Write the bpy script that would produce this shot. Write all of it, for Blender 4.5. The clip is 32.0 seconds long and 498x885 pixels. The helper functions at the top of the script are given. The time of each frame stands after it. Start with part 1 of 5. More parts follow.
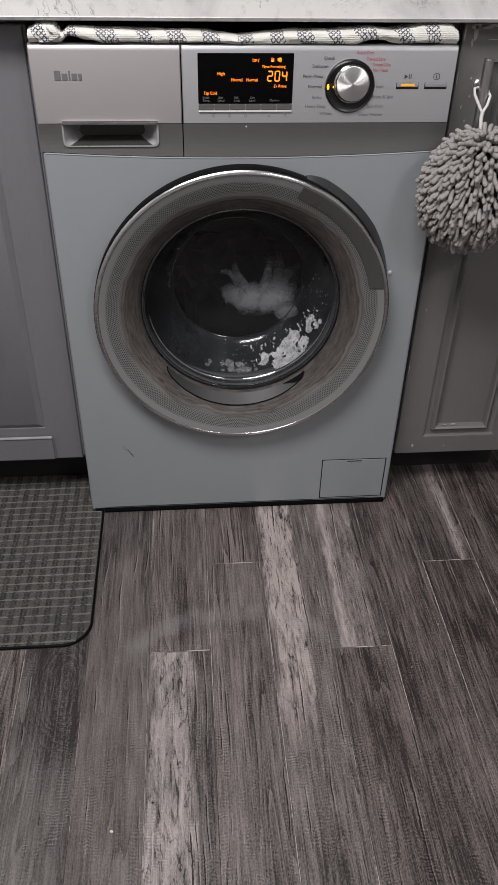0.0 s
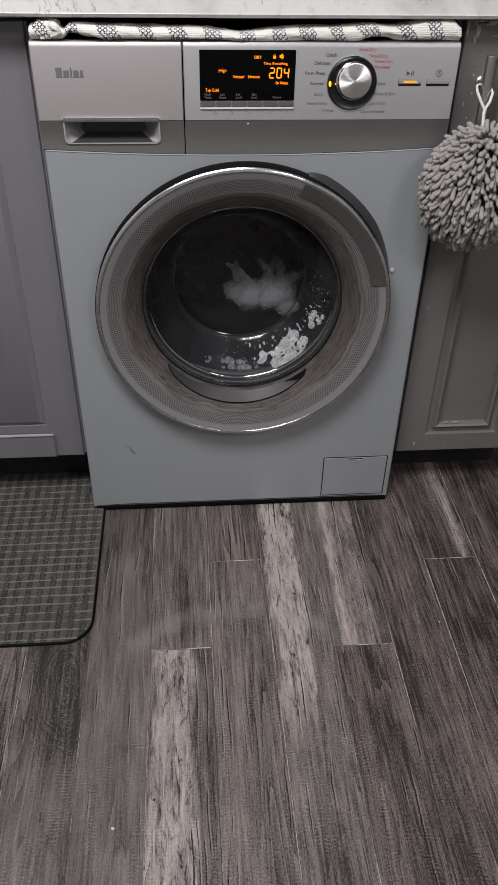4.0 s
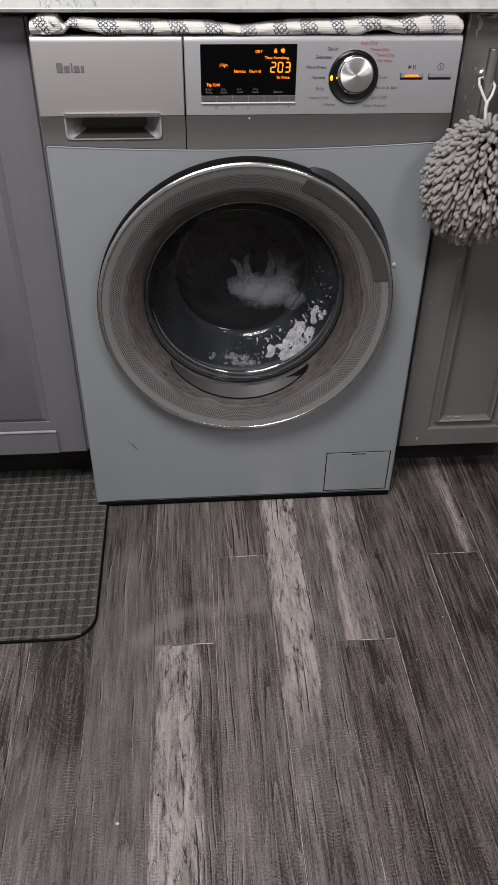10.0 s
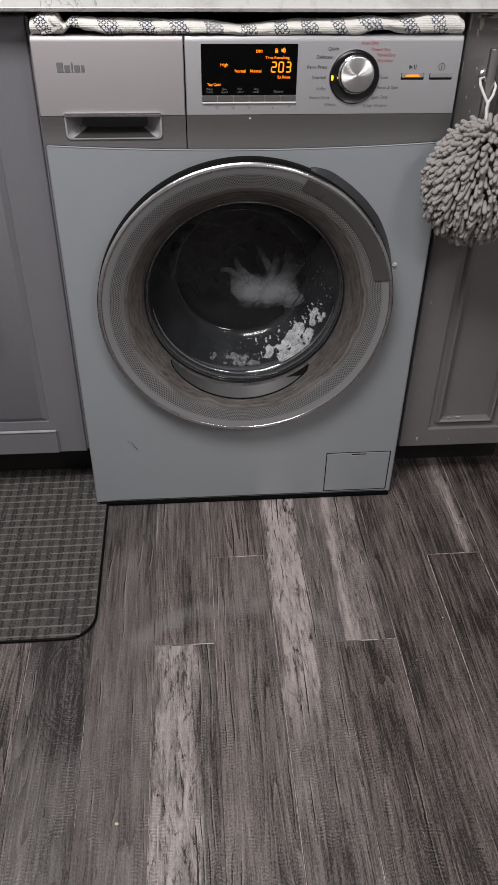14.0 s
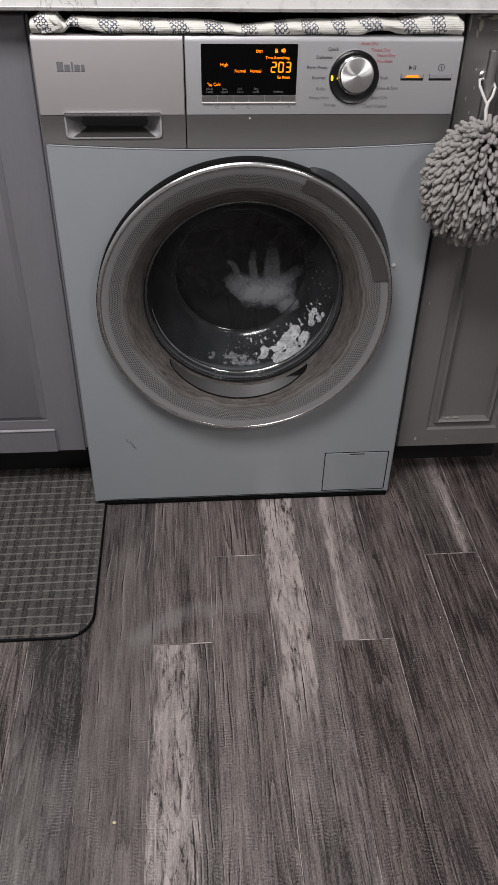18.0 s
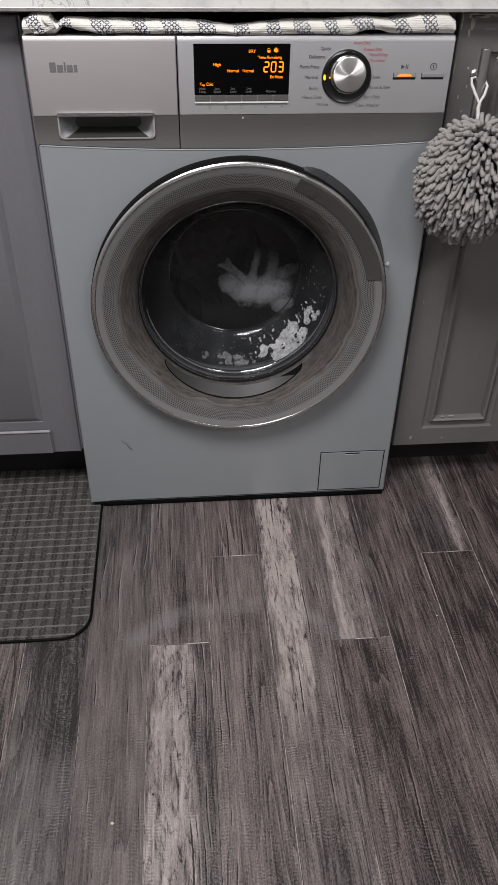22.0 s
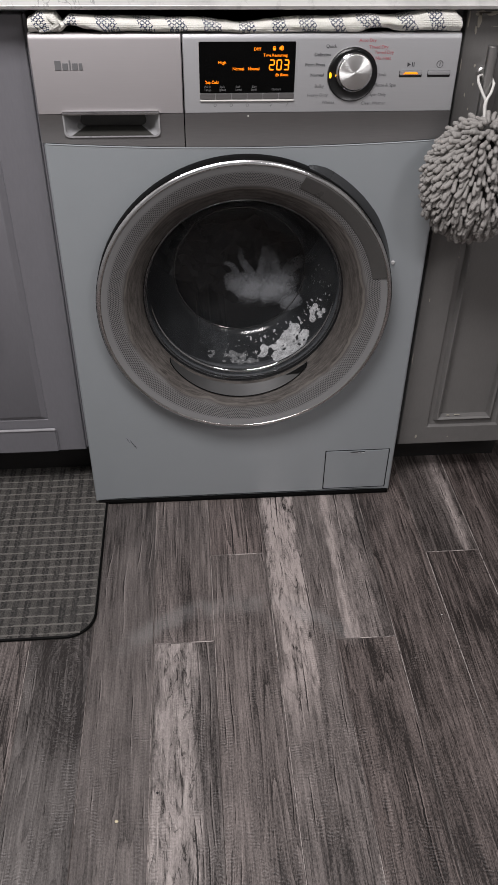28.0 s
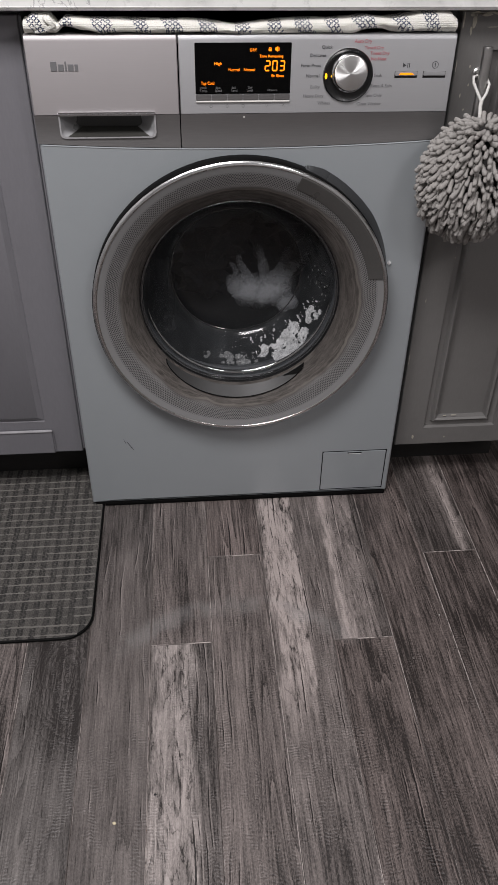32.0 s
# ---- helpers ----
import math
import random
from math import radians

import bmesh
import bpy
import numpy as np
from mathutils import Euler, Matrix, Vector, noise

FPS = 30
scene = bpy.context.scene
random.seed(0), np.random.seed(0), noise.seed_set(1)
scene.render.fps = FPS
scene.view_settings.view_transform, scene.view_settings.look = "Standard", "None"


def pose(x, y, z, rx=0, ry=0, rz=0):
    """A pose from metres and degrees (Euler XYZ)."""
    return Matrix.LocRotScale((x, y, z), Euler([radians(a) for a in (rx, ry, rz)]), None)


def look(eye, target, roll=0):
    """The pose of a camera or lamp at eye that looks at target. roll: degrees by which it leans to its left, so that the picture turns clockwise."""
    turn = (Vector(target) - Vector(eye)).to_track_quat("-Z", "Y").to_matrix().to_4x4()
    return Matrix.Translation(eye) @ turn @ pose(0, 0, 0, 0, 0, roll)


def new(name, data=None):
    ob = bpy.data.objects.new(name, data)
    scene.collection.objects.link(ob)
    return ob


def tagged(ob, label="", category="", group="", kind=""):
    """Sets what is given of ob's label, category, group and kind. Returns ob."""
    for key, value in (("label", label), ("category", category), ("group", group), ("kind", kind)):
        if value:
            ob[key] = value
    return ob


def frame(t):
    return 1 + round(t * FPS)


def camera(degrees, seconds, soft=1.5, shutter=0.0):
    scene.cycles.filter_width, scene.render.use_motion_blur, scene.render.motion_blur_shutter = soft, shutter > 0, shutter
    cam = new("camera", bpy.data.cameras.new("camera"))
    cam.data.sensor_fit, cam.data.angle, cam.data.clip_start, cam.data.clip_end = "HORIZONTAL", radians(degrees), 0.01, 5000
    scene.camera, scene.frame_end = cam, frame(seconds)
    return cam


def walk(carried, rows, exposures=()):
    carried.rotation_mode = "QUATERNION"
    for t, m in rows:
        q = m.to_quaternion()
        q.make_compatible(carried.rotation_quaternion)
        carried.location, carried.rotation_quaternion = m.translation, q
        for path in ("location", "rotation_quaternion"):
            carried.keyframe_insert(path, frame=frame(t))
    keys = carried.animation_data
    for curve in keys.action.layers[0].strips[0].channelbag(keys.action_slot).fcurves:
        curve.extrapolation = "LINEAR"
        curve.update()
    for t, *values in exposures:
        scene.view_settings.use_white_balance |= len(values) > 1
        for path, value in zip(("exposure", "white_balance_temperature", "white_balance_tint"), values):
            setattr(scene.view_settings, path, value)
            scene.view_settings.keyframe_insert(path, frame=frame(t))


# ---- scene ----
cam = camera(35.6, 32.0, soft=1.0)
PATH = [
    (0, (-0.093, -1.177, 1.056), (0.051, 0.411, -0.15), 1.2),
    (0.5, (-0.094, -1.177, 1.056), (0.051, 0.411, -0.151), 1.2),
    (1, (-0.094, -1.177, 1.055), (0.051, 0.41, -0.152), 1.2),
    (1.5, (-0.093, -1.177, 1.056), (0.051, 0.409, -0.154), 1.2),
    (2, (-0.094, -1.177, 1.056), (0.051, 0.408, -0.155), 1.3),
    (2.5, (-0.095, -1.177, 1.056), (0.051, 0.408, -0.156), 1.3),
    (3, (-0.093, -1.175, 1.058), (0.049, 0.408, -0.157), 1.2),
    (3.5, (-0.093, -1.176, 1.056), (0.048, 0.408, -0.156), 1.2),
    (5.5, (-0.094, -1.176, 1.056), (0.044, 0.409, -0.156), 1.1),
    (6, (-0.094, -1.176, 1.056), (0.044, 0.409, -0.157), 1.1),
    (6.5, (-0.093, -1.176, 1.056), (0.044, 0.41, -0.156), 1.1),
    (7, (-0.093, -1.175, 1.056), (0.042, 0.41, -0.156), 1.0),
    (7.5, (-0.093, -1.175, 1.057), (0.042, 0.408, -0.159), 0.9),
    (8, (-0.09, -1.174, 1.058), (0.039, 0.406, -0.162), 0.8),
    (8.5, (-0.091, -1.176, 1.056), (0.039, 0.405, -0.162), 0.8),
    (9, (-0.093, -1.176, 1.055), (0.04, 0.404, -0.163), 0.8),
    (9.5, (-0.093, -1.177, 1.054), (0.04, 0.404, -0.164), 0.8),
    (10, (-0.093, -1.176, 1.055), (0.04, 0.403, -0.165), 0.8),
    (10.5, (-0.094, -1.177, 1.053), (0.041, 0.404, -0.165), 0.8),
    (11, (-0.092, -1.176, 1.054), (0.04, 0.404, -0.166), 0.8),
    (11.5, (-0.093, -1.176, 1.055), (0.04, 0.403, -0.165), 0.8),
    (12, (-0.093, -1.176, 1.054), (0.04, 0.404, -0.165), 0.8),
    (12.5, (-0.092, -1.177, 1.052), (0.04, 0.404, -0.165), 0.8),
    (13, (-0.092, -1.176, 1.055), (0.039, 0.403, -0.166), 0.8),
    (13.5, (-0.093, -1.176, 1.053), (0.04, 0.404, -0.165), 0.8),
    (14, (-0.093, -1.174, 1.056), (0.04, 0.403, -0.166), 0.9),
    (14.5, (-0.094, -1.176, 1.054), (0.04, 0.404, -0.166), 0.9),
    (16.5, (-0.093, -1.175, 1.056), (0.039, 0.403, -0.166), 0.9),
    (17, (-0.093, -1.175, 1.056), (0.039, 0.403, -0.166), 0.9),
    (17.5, (-0.095, -1.175, 1.056), (0.042, 0.402, -0.166), 1.1),
    (18, (-0.094, -1.175, 1.057), (0.044, 0.401, -0.166), 1.2),
    (18.5, (-0.094, -1.176, 1.055), (0.048, 0.402, -0.165), 1.2),
    (19, (-0.094, -1.177, 1.054), (0.05, 0.401, -0.166), 1.2),
    (19.5, (-0.094, -1.177, 1.055), (0.052, 0.4, -0.167), 1.2),
    (20, (-0.093, -1.175, 1.057), (0.053, 0.399, -0.168), 1.2),
    (20.5, (-0.094, -1.177, 1.055), (0.054, 0.401, -0.166), 1.2),
    (21, (-0.093, -1.176, 1.056), (0.055, 0.4, -0.166), 1.2),
    (21.5, (-0.093, -1.177, 1.055), (0.055, 0.401, -0.166), 1.1),
    (22, (-0.093, -1.178, 1.054), (0.055, 0.401, -0.165), 1.0),
    (22.5, (-0.094, -1.176, 1.055), (0.053, 0.401, -0.166), 1.0),
    (23, (-0.093, -1.175, 1.056), (0.05, 0.401, -0.166), 0.9),
    (23.5, (-0.091, -1.175, 1.056), (0.049, 0.402, -0.166), 0.8),
    (24, (-0.094, -1.176, 1.056), (0.049, 0.402, -0.166), 0.8),
    (24.5, (-0.093, -1.177, 1.054), (0.047, 0.401, -0.166), 0.8),
    (25, (-0.092, -1.175, 1.056), (0.044, 0.402, -0.167), 0.8),
    (25.5, (-0.094, -1.177, 1.054), (0.044, 0.402, -0.167), 0.8),
    (27.5, (-0.091, -1.176, 1.054), (0.042, 0.401, -0.169), 0.7),
    (28, (-0.092, -1.175, 1.056), (0.042, 0.4, -0.17), 0.8),
    (28.5, (-0.092, -1.176, 1.055), (0.042, 0.399, -0.171), 0.8),
    (29, (-0.092, -1.175, 1.056), (0.042, 0.399, -0.171), 0.8),
    (29.5, (-0.093, -1.175, 1.056), (0.044, 0.399, -0.171), 0.8),
    (30, (-0.094, -1.175, 1.056), (0.047, 0.399, -0.17), 0.9),
    (30.5, (-0.093, -1.177, 1.054), (0.049, 0.4, -0.169), 0.8),
    (31, (-0.093, -1.177, 1.053), (0.051, 0.4, -0.168), 0.8),
    (31.5, (-0.093, -1.176, 1.056), (0.051, 0.4, -0.168), 0.9),
    (32, (-0.092, -1.176, 1.054), (0.05, 0.401, -0.167), 0.8),
]
walk(cam, [(t, look(eye, target, roll)) for t, eye, target, roll in PATH], exposures=[(0, 0.0), (32, 0.0)])

# ---- light: an unseen ceiling lamp plus an added fill lamp, closed room ----
world = bpy.data.worlds.new("world")
scene.world = world
world.use_nodes = True
world.node_tree.nodes["Background"].inputs[0].default_value = (0.75, 0.8, 0.9, 1)
world.node_tree.nodes["Background"].inputs[1].default_value = 0.03


def area_lamp(name, m, w, h, watts, colour, shape="RECTANGLE"):
    d = bpy.data.lights.new(name, "AREA")
    d.shape, d.size, d.size_y, d.energy, d.color = shape, w, h, watts, colour
    ob = new(name, d)
    ob.matrix_world = m
    return ob


LAMP = (-0.55, -1.0, 2.33)
area_lamp("ceiling_lamp_light", pose(LAMP[0], LAMP[1], LAMP[2] - 0.03), 1.1, 0.6, 52.5, (1.0, 0.965, 0.98))
# added fill lamp, unseen: brightens the front and the right side
FILL_LAMP = (1.05, -2.1, 2.33)
area_lamp("side_ceiling_lamp_light", pose(FILL_LAMP[0], FILL_LAMP[1], FILL_LAMP[2] - 0.03), 0.6, 0.6, 20, (1.0, 0.965, 0.98), "ELLIPSE")


# ---- materials ----
class Nodes:
    """A small builder for node materials."""

    def __init__(self, name):
        self.m = bpy.data.materials.new(name)
        self.m.use_nodes = True
        self.t = self.m.node_tree
        self.bsdf = self.t.nodes["Principled BSDF"]
        self.out = self.t.nodes["Material Output"]

    def node(self, kind, **props):
        n = self.t.nodes.new(kind)
        for k, v in props.items():
            setattr(n, k, v)
        return n

    def put(self, sock, v):
        if isinstance(v, bpy.types.NodeSocket):
            self.t.links.new(v, sock)
        elif isinstance(v, (tuple, list)) and len(v) == 3 and sock.type == "RGBA":
            sock.default_value = (*v, 1)
        else:
            sock.default_value = v

    def coords(self, which="Object", scale=(1, 1, 1), shift=None):
        mp = self.node("ShaderNodeMapping")
        self.put(mp.inputs["Vector"], self.node("ShaderNodeTexCoord").outputs[which])
        mp.inputs["Scale"].default_value = scale
        if shift is not None:
            self.put(mp.inputs["Location"], shift)
        return mp.outputs[0]

    def noise(self, vec, scale=1.0, detail=4.0, rough=0.55, distort=0.0):
        n = self.node("ShaderNodeTexNoise")
        self.put(n.inputs["Vector"], vec)
        for k, v in (("Scale", scale), ("Detail", detail), ("Roughness", rough), ("Distortion", distort)):
            n.inputs[k].default_value = v
        return n.outputs["Fac"]

    def math(self, op, a, b=0.0, c=None, clamp=False):
        n = self.node("ShaderNodeMath", operation=op, use_clamp=clamp)
        self.put(n.inputs[0], a)
        self.put(n.inputs[1], b)
        if c is not None:
            self.put(n.inputs[2], c)
        return n.outputs[0]

    def ramp(self, v, lo, hi, a=0.0, b=1.0):
        n = self.node("ShaderNodeMapRange", interpolation_type="SMOOTHSTEP")
        for k, x in zip(("Value", "From Min", "From Max", "To Min", "To Max"), (v, lo, hi, a, b)):
            self.put(n.inputs[k], x)
        return n.outputs[0]

    def mix(self, f, a, b, blend="MIX"):
        n = self.node("ShaderNodeMix", data_type="RGBA", blend_type=blend)
        self.put(n.inputs[0], f)
        self.put(n.inputs[6], a)
        self.put(n.inputs[7], b)
        return n.outputs[2]

    def bump(self, h, strength=0.3, distance=0.001):
        n = self.node("ShaderNodeBump")
        n.inputs["Strength"].default_value = strength
        n.inputs["Distance"].default_value = distance
        self.put(n.inputs["Height"], h)
        self.put(self.bsdf.inputs["Normal"], n.outputs[0])

    def set(self, **kw):
        names = {"base": "Base Color", "rough": "Roughness", "metal": "Metallic", "coat": "Coat Weight", "spec": "Specular IOR Level", "sheen": "Sheen Weight",
                 "aniso": "Anisotropic", "alpha": "Alpha", "sss": "Subsurface Weight"}
        for k, v in kw.items():
            self.put(self.bsdf.inputs[names[k]], v)
        return self


def surface(name, base, rough=0.5, metal=0.0, vary=0.12, grain=(40, 40, 40), bump=0.1, depth=0.0006, stains=0.15, coat=0.0):
    """A plain surface with fine grain and larger stains."""
    k = Nodes(name)
    fine = k.noise(k.coords(scale=grain), 6.0, 5.0)
    big = k.noise(k.coords(scale=(1, 1, 1)), 7.0, 5.0, 0.6)
    c = k.mix(k.math("MULTIPLY", k.ramp(fine, 0.3, 0.7), vary), base, tuple(v * 0.6 for v in base))
    c = k.mix(k.math("MULTIPLY", k.ramp(big, 0.45, 0.75), stains), c, tuple(v * 0.5 for v in base))
    k.set(base=c, metal=metal, coat=coat, rough=k.ramp(big, 0.2, 0.8, max(rough - 0.07, 0.02), min(rough + 0.1, 1)))
    if bump:
        k.bump(fine, bump, depth)
    return k.m


def glow(name, colour, strength):
    k = Nodes(name)
    k.set(base=colour, rough=0.4)
    k.put(k.bsdf.inputs["Emission Color"], colour)
    k.bsdf.inputs["Emission Strength"].default_value = strength
    return k.m


def worn_edge():
    """Bevels of the planks: dirt in the joint, rubbed pale in runs."""
    k = Nodes("worn_plank_edge")
    off = k.node("ShaderNodeCombineXYZ")
    k.put(off.inputs[1], k.math("MULTIPLY", k.node("ShaderNodeObjectInfo").outputs["Random"], 43.0))
    k.put(off.inputs[0], k.math("MULTIPLY", k.node("ShaderNodeObjectInfo").outputs["Random"], 17.0))
    run = k.noise(k.coords(scale=(26, 3.2, 1), shift=off.outputs[0]), 1.0, 4.0, 0.65)
    nick = k.noise(k.coords(scale=(60, 70, 1), shift=off.outputs[0]), 1.0, 3.0, 0.6)
    c = k.mix(k.math("MULTIPLY", k.ramp(run, 0.43, 0.58), k.ramp(nick, 0.34, 0.5)), (0.125, 0.108, 0.101), (0.47, 0.42, 0.40))
    k.set(base=c, rough=0.6)
    return k.m


# centre and radius of the light arc painted on the planks
GLARE_ARC = (-0.035, -0.52, 0.0, 0.245)


def wood(name, tone, lift=0.25, strips=(), chips=0.0, saw=1.0, cracks=1.0, grey=0.0, eye=None, fine=1.0):
    """Grey-brown rustic plank: wandering bands, curved grain, fine fibre, rows of saw marks, cracks with a pale lip.
    strips: (middle, half width, gain, y where it is gone, y where it is full), pale or dark bands along the plank's own
    y."""
    k = Nodes(name)
    rnd = k.node("ShaderNodeObjectInfo").outputs["Random"]
    off = k.node("ShaderNodeCombineXYZ")
    k.put(off.inputs[0], k.math("MULTIPLY", rnd, 31.0))
    k.put(off.inputs[1], k.math("MULTIPLY", rnd, 57.0))
    off = off.outputs[0]
    own = k.node("ShaderNodeSeparateXYZ")
    k.put(own.inputs[0], k.coords())
    px, py = own.outputs[0], own.outputs[1]

    def field(x, y, detail=3.0, rough=0.55, distort=0.0, seed=0.0):
        return k.noise(k.coords(scale=(x, y, 1 + seed), shift=off), 1.0, detail, rough, distort)

    def centred(v, weight):
        return k.math("MULTIPLY", k.math("SUBTRACT", v, 0.5), weight)

    def add(level, v):
        return k.math("ADD", level, v)

    def times(a, b):
        return k.math("MULTIPLY", a, b)

    patch = field(10, 4, 4.0, 0.62, 0.6)
    fibre = field(190, 7.0, 6.0, 0.68, 0.35)
    hair = field(640, 20, 2.0, 0.5, 0.1)
    grit = field(430, 230, 2.0, 0.6, 0.2)
    level = add(tone, centred(field(28, 0.8, 3.0, 0.55, 0.5), lift * 2.4))
    level = add(level, centred(patch, 0.36))
    level = add(level, centred(fibre, 0.66 * fine))
    level = add(level, centred(hair, 0.34 * fine))
    level = add(level, centred(grit, 0.42 * fine))
    # growth rings cut lengthwise: long leaning contours with a dark late-wood side
    ring = k.math("FRACT", add(times(field(15, 1.0, 2.0, 0.5, 0.35, 13), 17.0), times(fibre, 0.5)))
    seen = k.ramp(field(22, 2.6, 3.0, 0.6, 0.3, 15), 0.40, 0.62, 0.15, 1.0)
    level = add(level, times(times(centred(ring, 0.17), seen), fine))
    level = k.math("SUBTRACT", level, times(times(k.ramp(ring, 0.10, 0.0), seen), 0.085 * fine))
    # pale or dark strips, ragged at their sides
    zone = 0.0
    ragged = centred(field(30, 5, 5.0, 0.68, 0.5, 3), 0.060)
    for middle, half, gain, gone, full in strips:
        near = k.math("ABSOLUTE", k.math("SUBTRACT", add(px, ragged), middle))
        here = k.ramp(near, half + 0.007, half - 0.007)
        here = times(here, k.ramp(add(py, centred(patch, 0.35)), gone, full))
        if gain > 0:
            zone = k.math("MAXIMUM", zone, here)
            here = times(here, k.ramp(field(44, 12, 5.0, 0.68, 0.7, 5), 0.30, 0.60, 0.30, 1.0))
        level = add(level, times(here, gain))
    if chips:
        flake = field(96, 15, 6.0, 0.72, 0.9, 7)
        level = add(level, times(times(k.ramp(flake, 0.50, 0.455), zone), 0.15 * chips))
        level = k.math("SUBTRACT", level, times(times(k.ramp(flake, 0.575, 0.605), zone), 0.27 * chips))
        curl = k.math("FRACT", add(times(field(21, 3.6, 2.0, 0.5, 0.6, 9), 12.0), times(flake, 1.0)))
        line = times(times(k.ramp(curl, 0.15, 0.04), zone), k.ramp(field(36, 11, 2.0, 0.5, 0.3, 11), 0.40, 0.50))
        level = k.math("SUBTRACT", level, times(line, 0.30 * chips))
        level = add(level, times(times(k.ramp(k.math("ABSOLUTE", k.math("SUBTRACT", curl, 0.2)), 0.09, 0.02), line), 0.3))
        # highlights on rough raised grain, added to the colour as pale flecks
        glint = times(k.ramp(field(300, 60, 3.0, 0.6, 0.5, 23), 0.58, 0.66), zone)
        level = add(level, times(glint, 0.16))
    if eye is not None:
        # a knot: the rings bend round it in a dark field
        far = k.node("ShaderNodeVectorMath", operation="LENGTH")
        spot = k.node("ShaderNodeCombineXYZ")
        k.put(spot.inputs[0], k.math("SUBTRACT", px, eye[0]))
        k.put(spot.inputs[1], times(k.math("SUBTRACT", py, eye[1]), 0.45))
        k.put(far.inputs[0], spot.outputs[0])
        dist = add(far.outputs["Value"], centred(field(34, 14, 4.0, 0.62), 0.030))
        level = k.math("SUBTRACT", level, k.ramp(dist, 0.085, 0.045, 0.0, eye[2]))
        whorl = k.math("FRACT", times(dist, 170.0))
        level = add(level, times(centred(whorl, 0.10), k.ramp(dist, 0.09, 0.03)))
    # rows of saw marks across the grain, in patches
    wave = k.math("SINE", add(times(py, math.tau / 0.0047), times(field(40, 16, 3.0, 0.6, 0.4, 17), 26.0)))
    wave = add(times(wave, 0.55), centred(field(95, 330, 2.0, 0.6, 0.3, 25), 2.6))
    rows = times(k.ramp(field(22, 5, 4.0, 0.65, 0.5, 19), 0.42, 0.66), k.ramp(field(120, 45, 3.0, 0.6, 0.3, 21), 0.36, 0.62))
    mark = times(rows, wave)
    level = add(level, times(mark, 0.075 * saw))
    level = k.math("MAXIMUM", add(times(k.math("SUBTRACT", level, tone), 1.38), tone), 0.025)
    # cracks that follow the grain, each with a paler raised lip
    crack, lip = 0.0, 0.0
    for i in range(4):
        start = times(k.math("SUBTRACT", k.math("FRACT", times(rnd, 7.13 + 5.71 * i)), 0.5), 0.092)
        sway = add(centred(field(0.01, 3.0, 2.0, 0.5, 0.0, 20 + i), 0.034), centred(field(0.01, 60, 3.0, 0.6, 0.0, 30 + i), 0.0032))
        gap = k.math("SUBTRACT", k.math("SUBTRACT", px, start), sway)
        where = field(0.01, (4.0, 6.0, 9.0, 14.0)[i], 2.5, 0.6, 0.0, 40 + i)
        open_to = k.ramp(where, 0.47, 0.66, 0.0, (0.0014, 0.0012, 0.0009, 0.0009)[i] * cracks)
        crack = k.math("MAXIMUM", crack, k.ramp(k.math("SUBTRACT", k.math("ABSOLUTE", gap), open_to), -0.00055, 0.0001, 1.0, 0.0))
        lip = k.math("MAXIMUM", lip, times(k.ramp(k.math("ABSOLUTE", k.math("SUBTRACT", gap, 0.0019)), 0.0003, 0.0013, 1.0, 0.0), k.ramp(where, 0.47, 0.56)))
    crack = times(crack, k.ramp(crack, 0.3, 0.6))
    crack = k.math("MAXIMUM", crack, times(k.ramp(field(300, 13, 2.0, 0.5, 0.2, 12), 0.72, 0.75), 0.7))
    level = add(level, times(lip, 0.21))
    c = k.mix(level, (0.0115, 0.0086, 0.0078), (0.412 - 0.030 * grey, 0.339 + 0.010 * grey, 0.316 + 0.018 * grey))
    c = k.mix(times(crack, 0.92), c, (0.005, 0.004, 0.004))
    # arc of light thrown before the washer, mixed into the planks' base colour
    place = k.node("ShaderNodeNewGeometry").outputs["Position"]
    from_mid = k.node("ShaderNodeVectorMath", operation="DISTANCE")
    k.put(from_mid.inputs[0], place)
    from_mid.inputs[1].default_value = GLARE_ARC[:3]
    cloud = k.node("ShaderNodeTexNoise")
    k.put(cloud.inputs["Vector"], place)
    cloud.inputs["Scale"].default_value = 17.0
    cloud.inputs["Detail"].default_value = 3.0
    veil = k.ramp(k.math("ABSOLUTE", k.math("SUBTRACT", add(from_mid.outputs["Value"], centred(cloud.outputs["Fac"], 0.035)), GLARE_ARC[3])), 0.030, 0.004)
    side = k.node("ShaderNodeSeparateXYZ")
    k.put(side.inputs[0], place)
    veil = times(times(veil, k.ramp(side.outputs[1], GLARE_ARC[1] + 0.13, GLARE_ARC[1] + 0.20)), k.ramp(cloud.outputs["Fac"], 0.36, 0.60))
    c = k.mix(times(veil, 0.30), c, (0.27, 0.265, 0.262))
    k.set(base=c, rough=k.ramp(fibre, 0.3, 0.7, 0.54, 0.40), spec=0.4)
    h = add(times(fibre, 0.5), add(times(hair, 0.3), times(grit, 0.3)))
    k.bump(k.math("SUBTRACT", add(h, times(mark, 0.30)), crack), 0.9, 0.0018)
    return k.m


SILVER = surface("silver_paint", (0.345, 0.371, 0.388), 0.36, 0.2, 0.06, (90, 90, 90), 0.04, 0.0003, 0.08, 0.15)


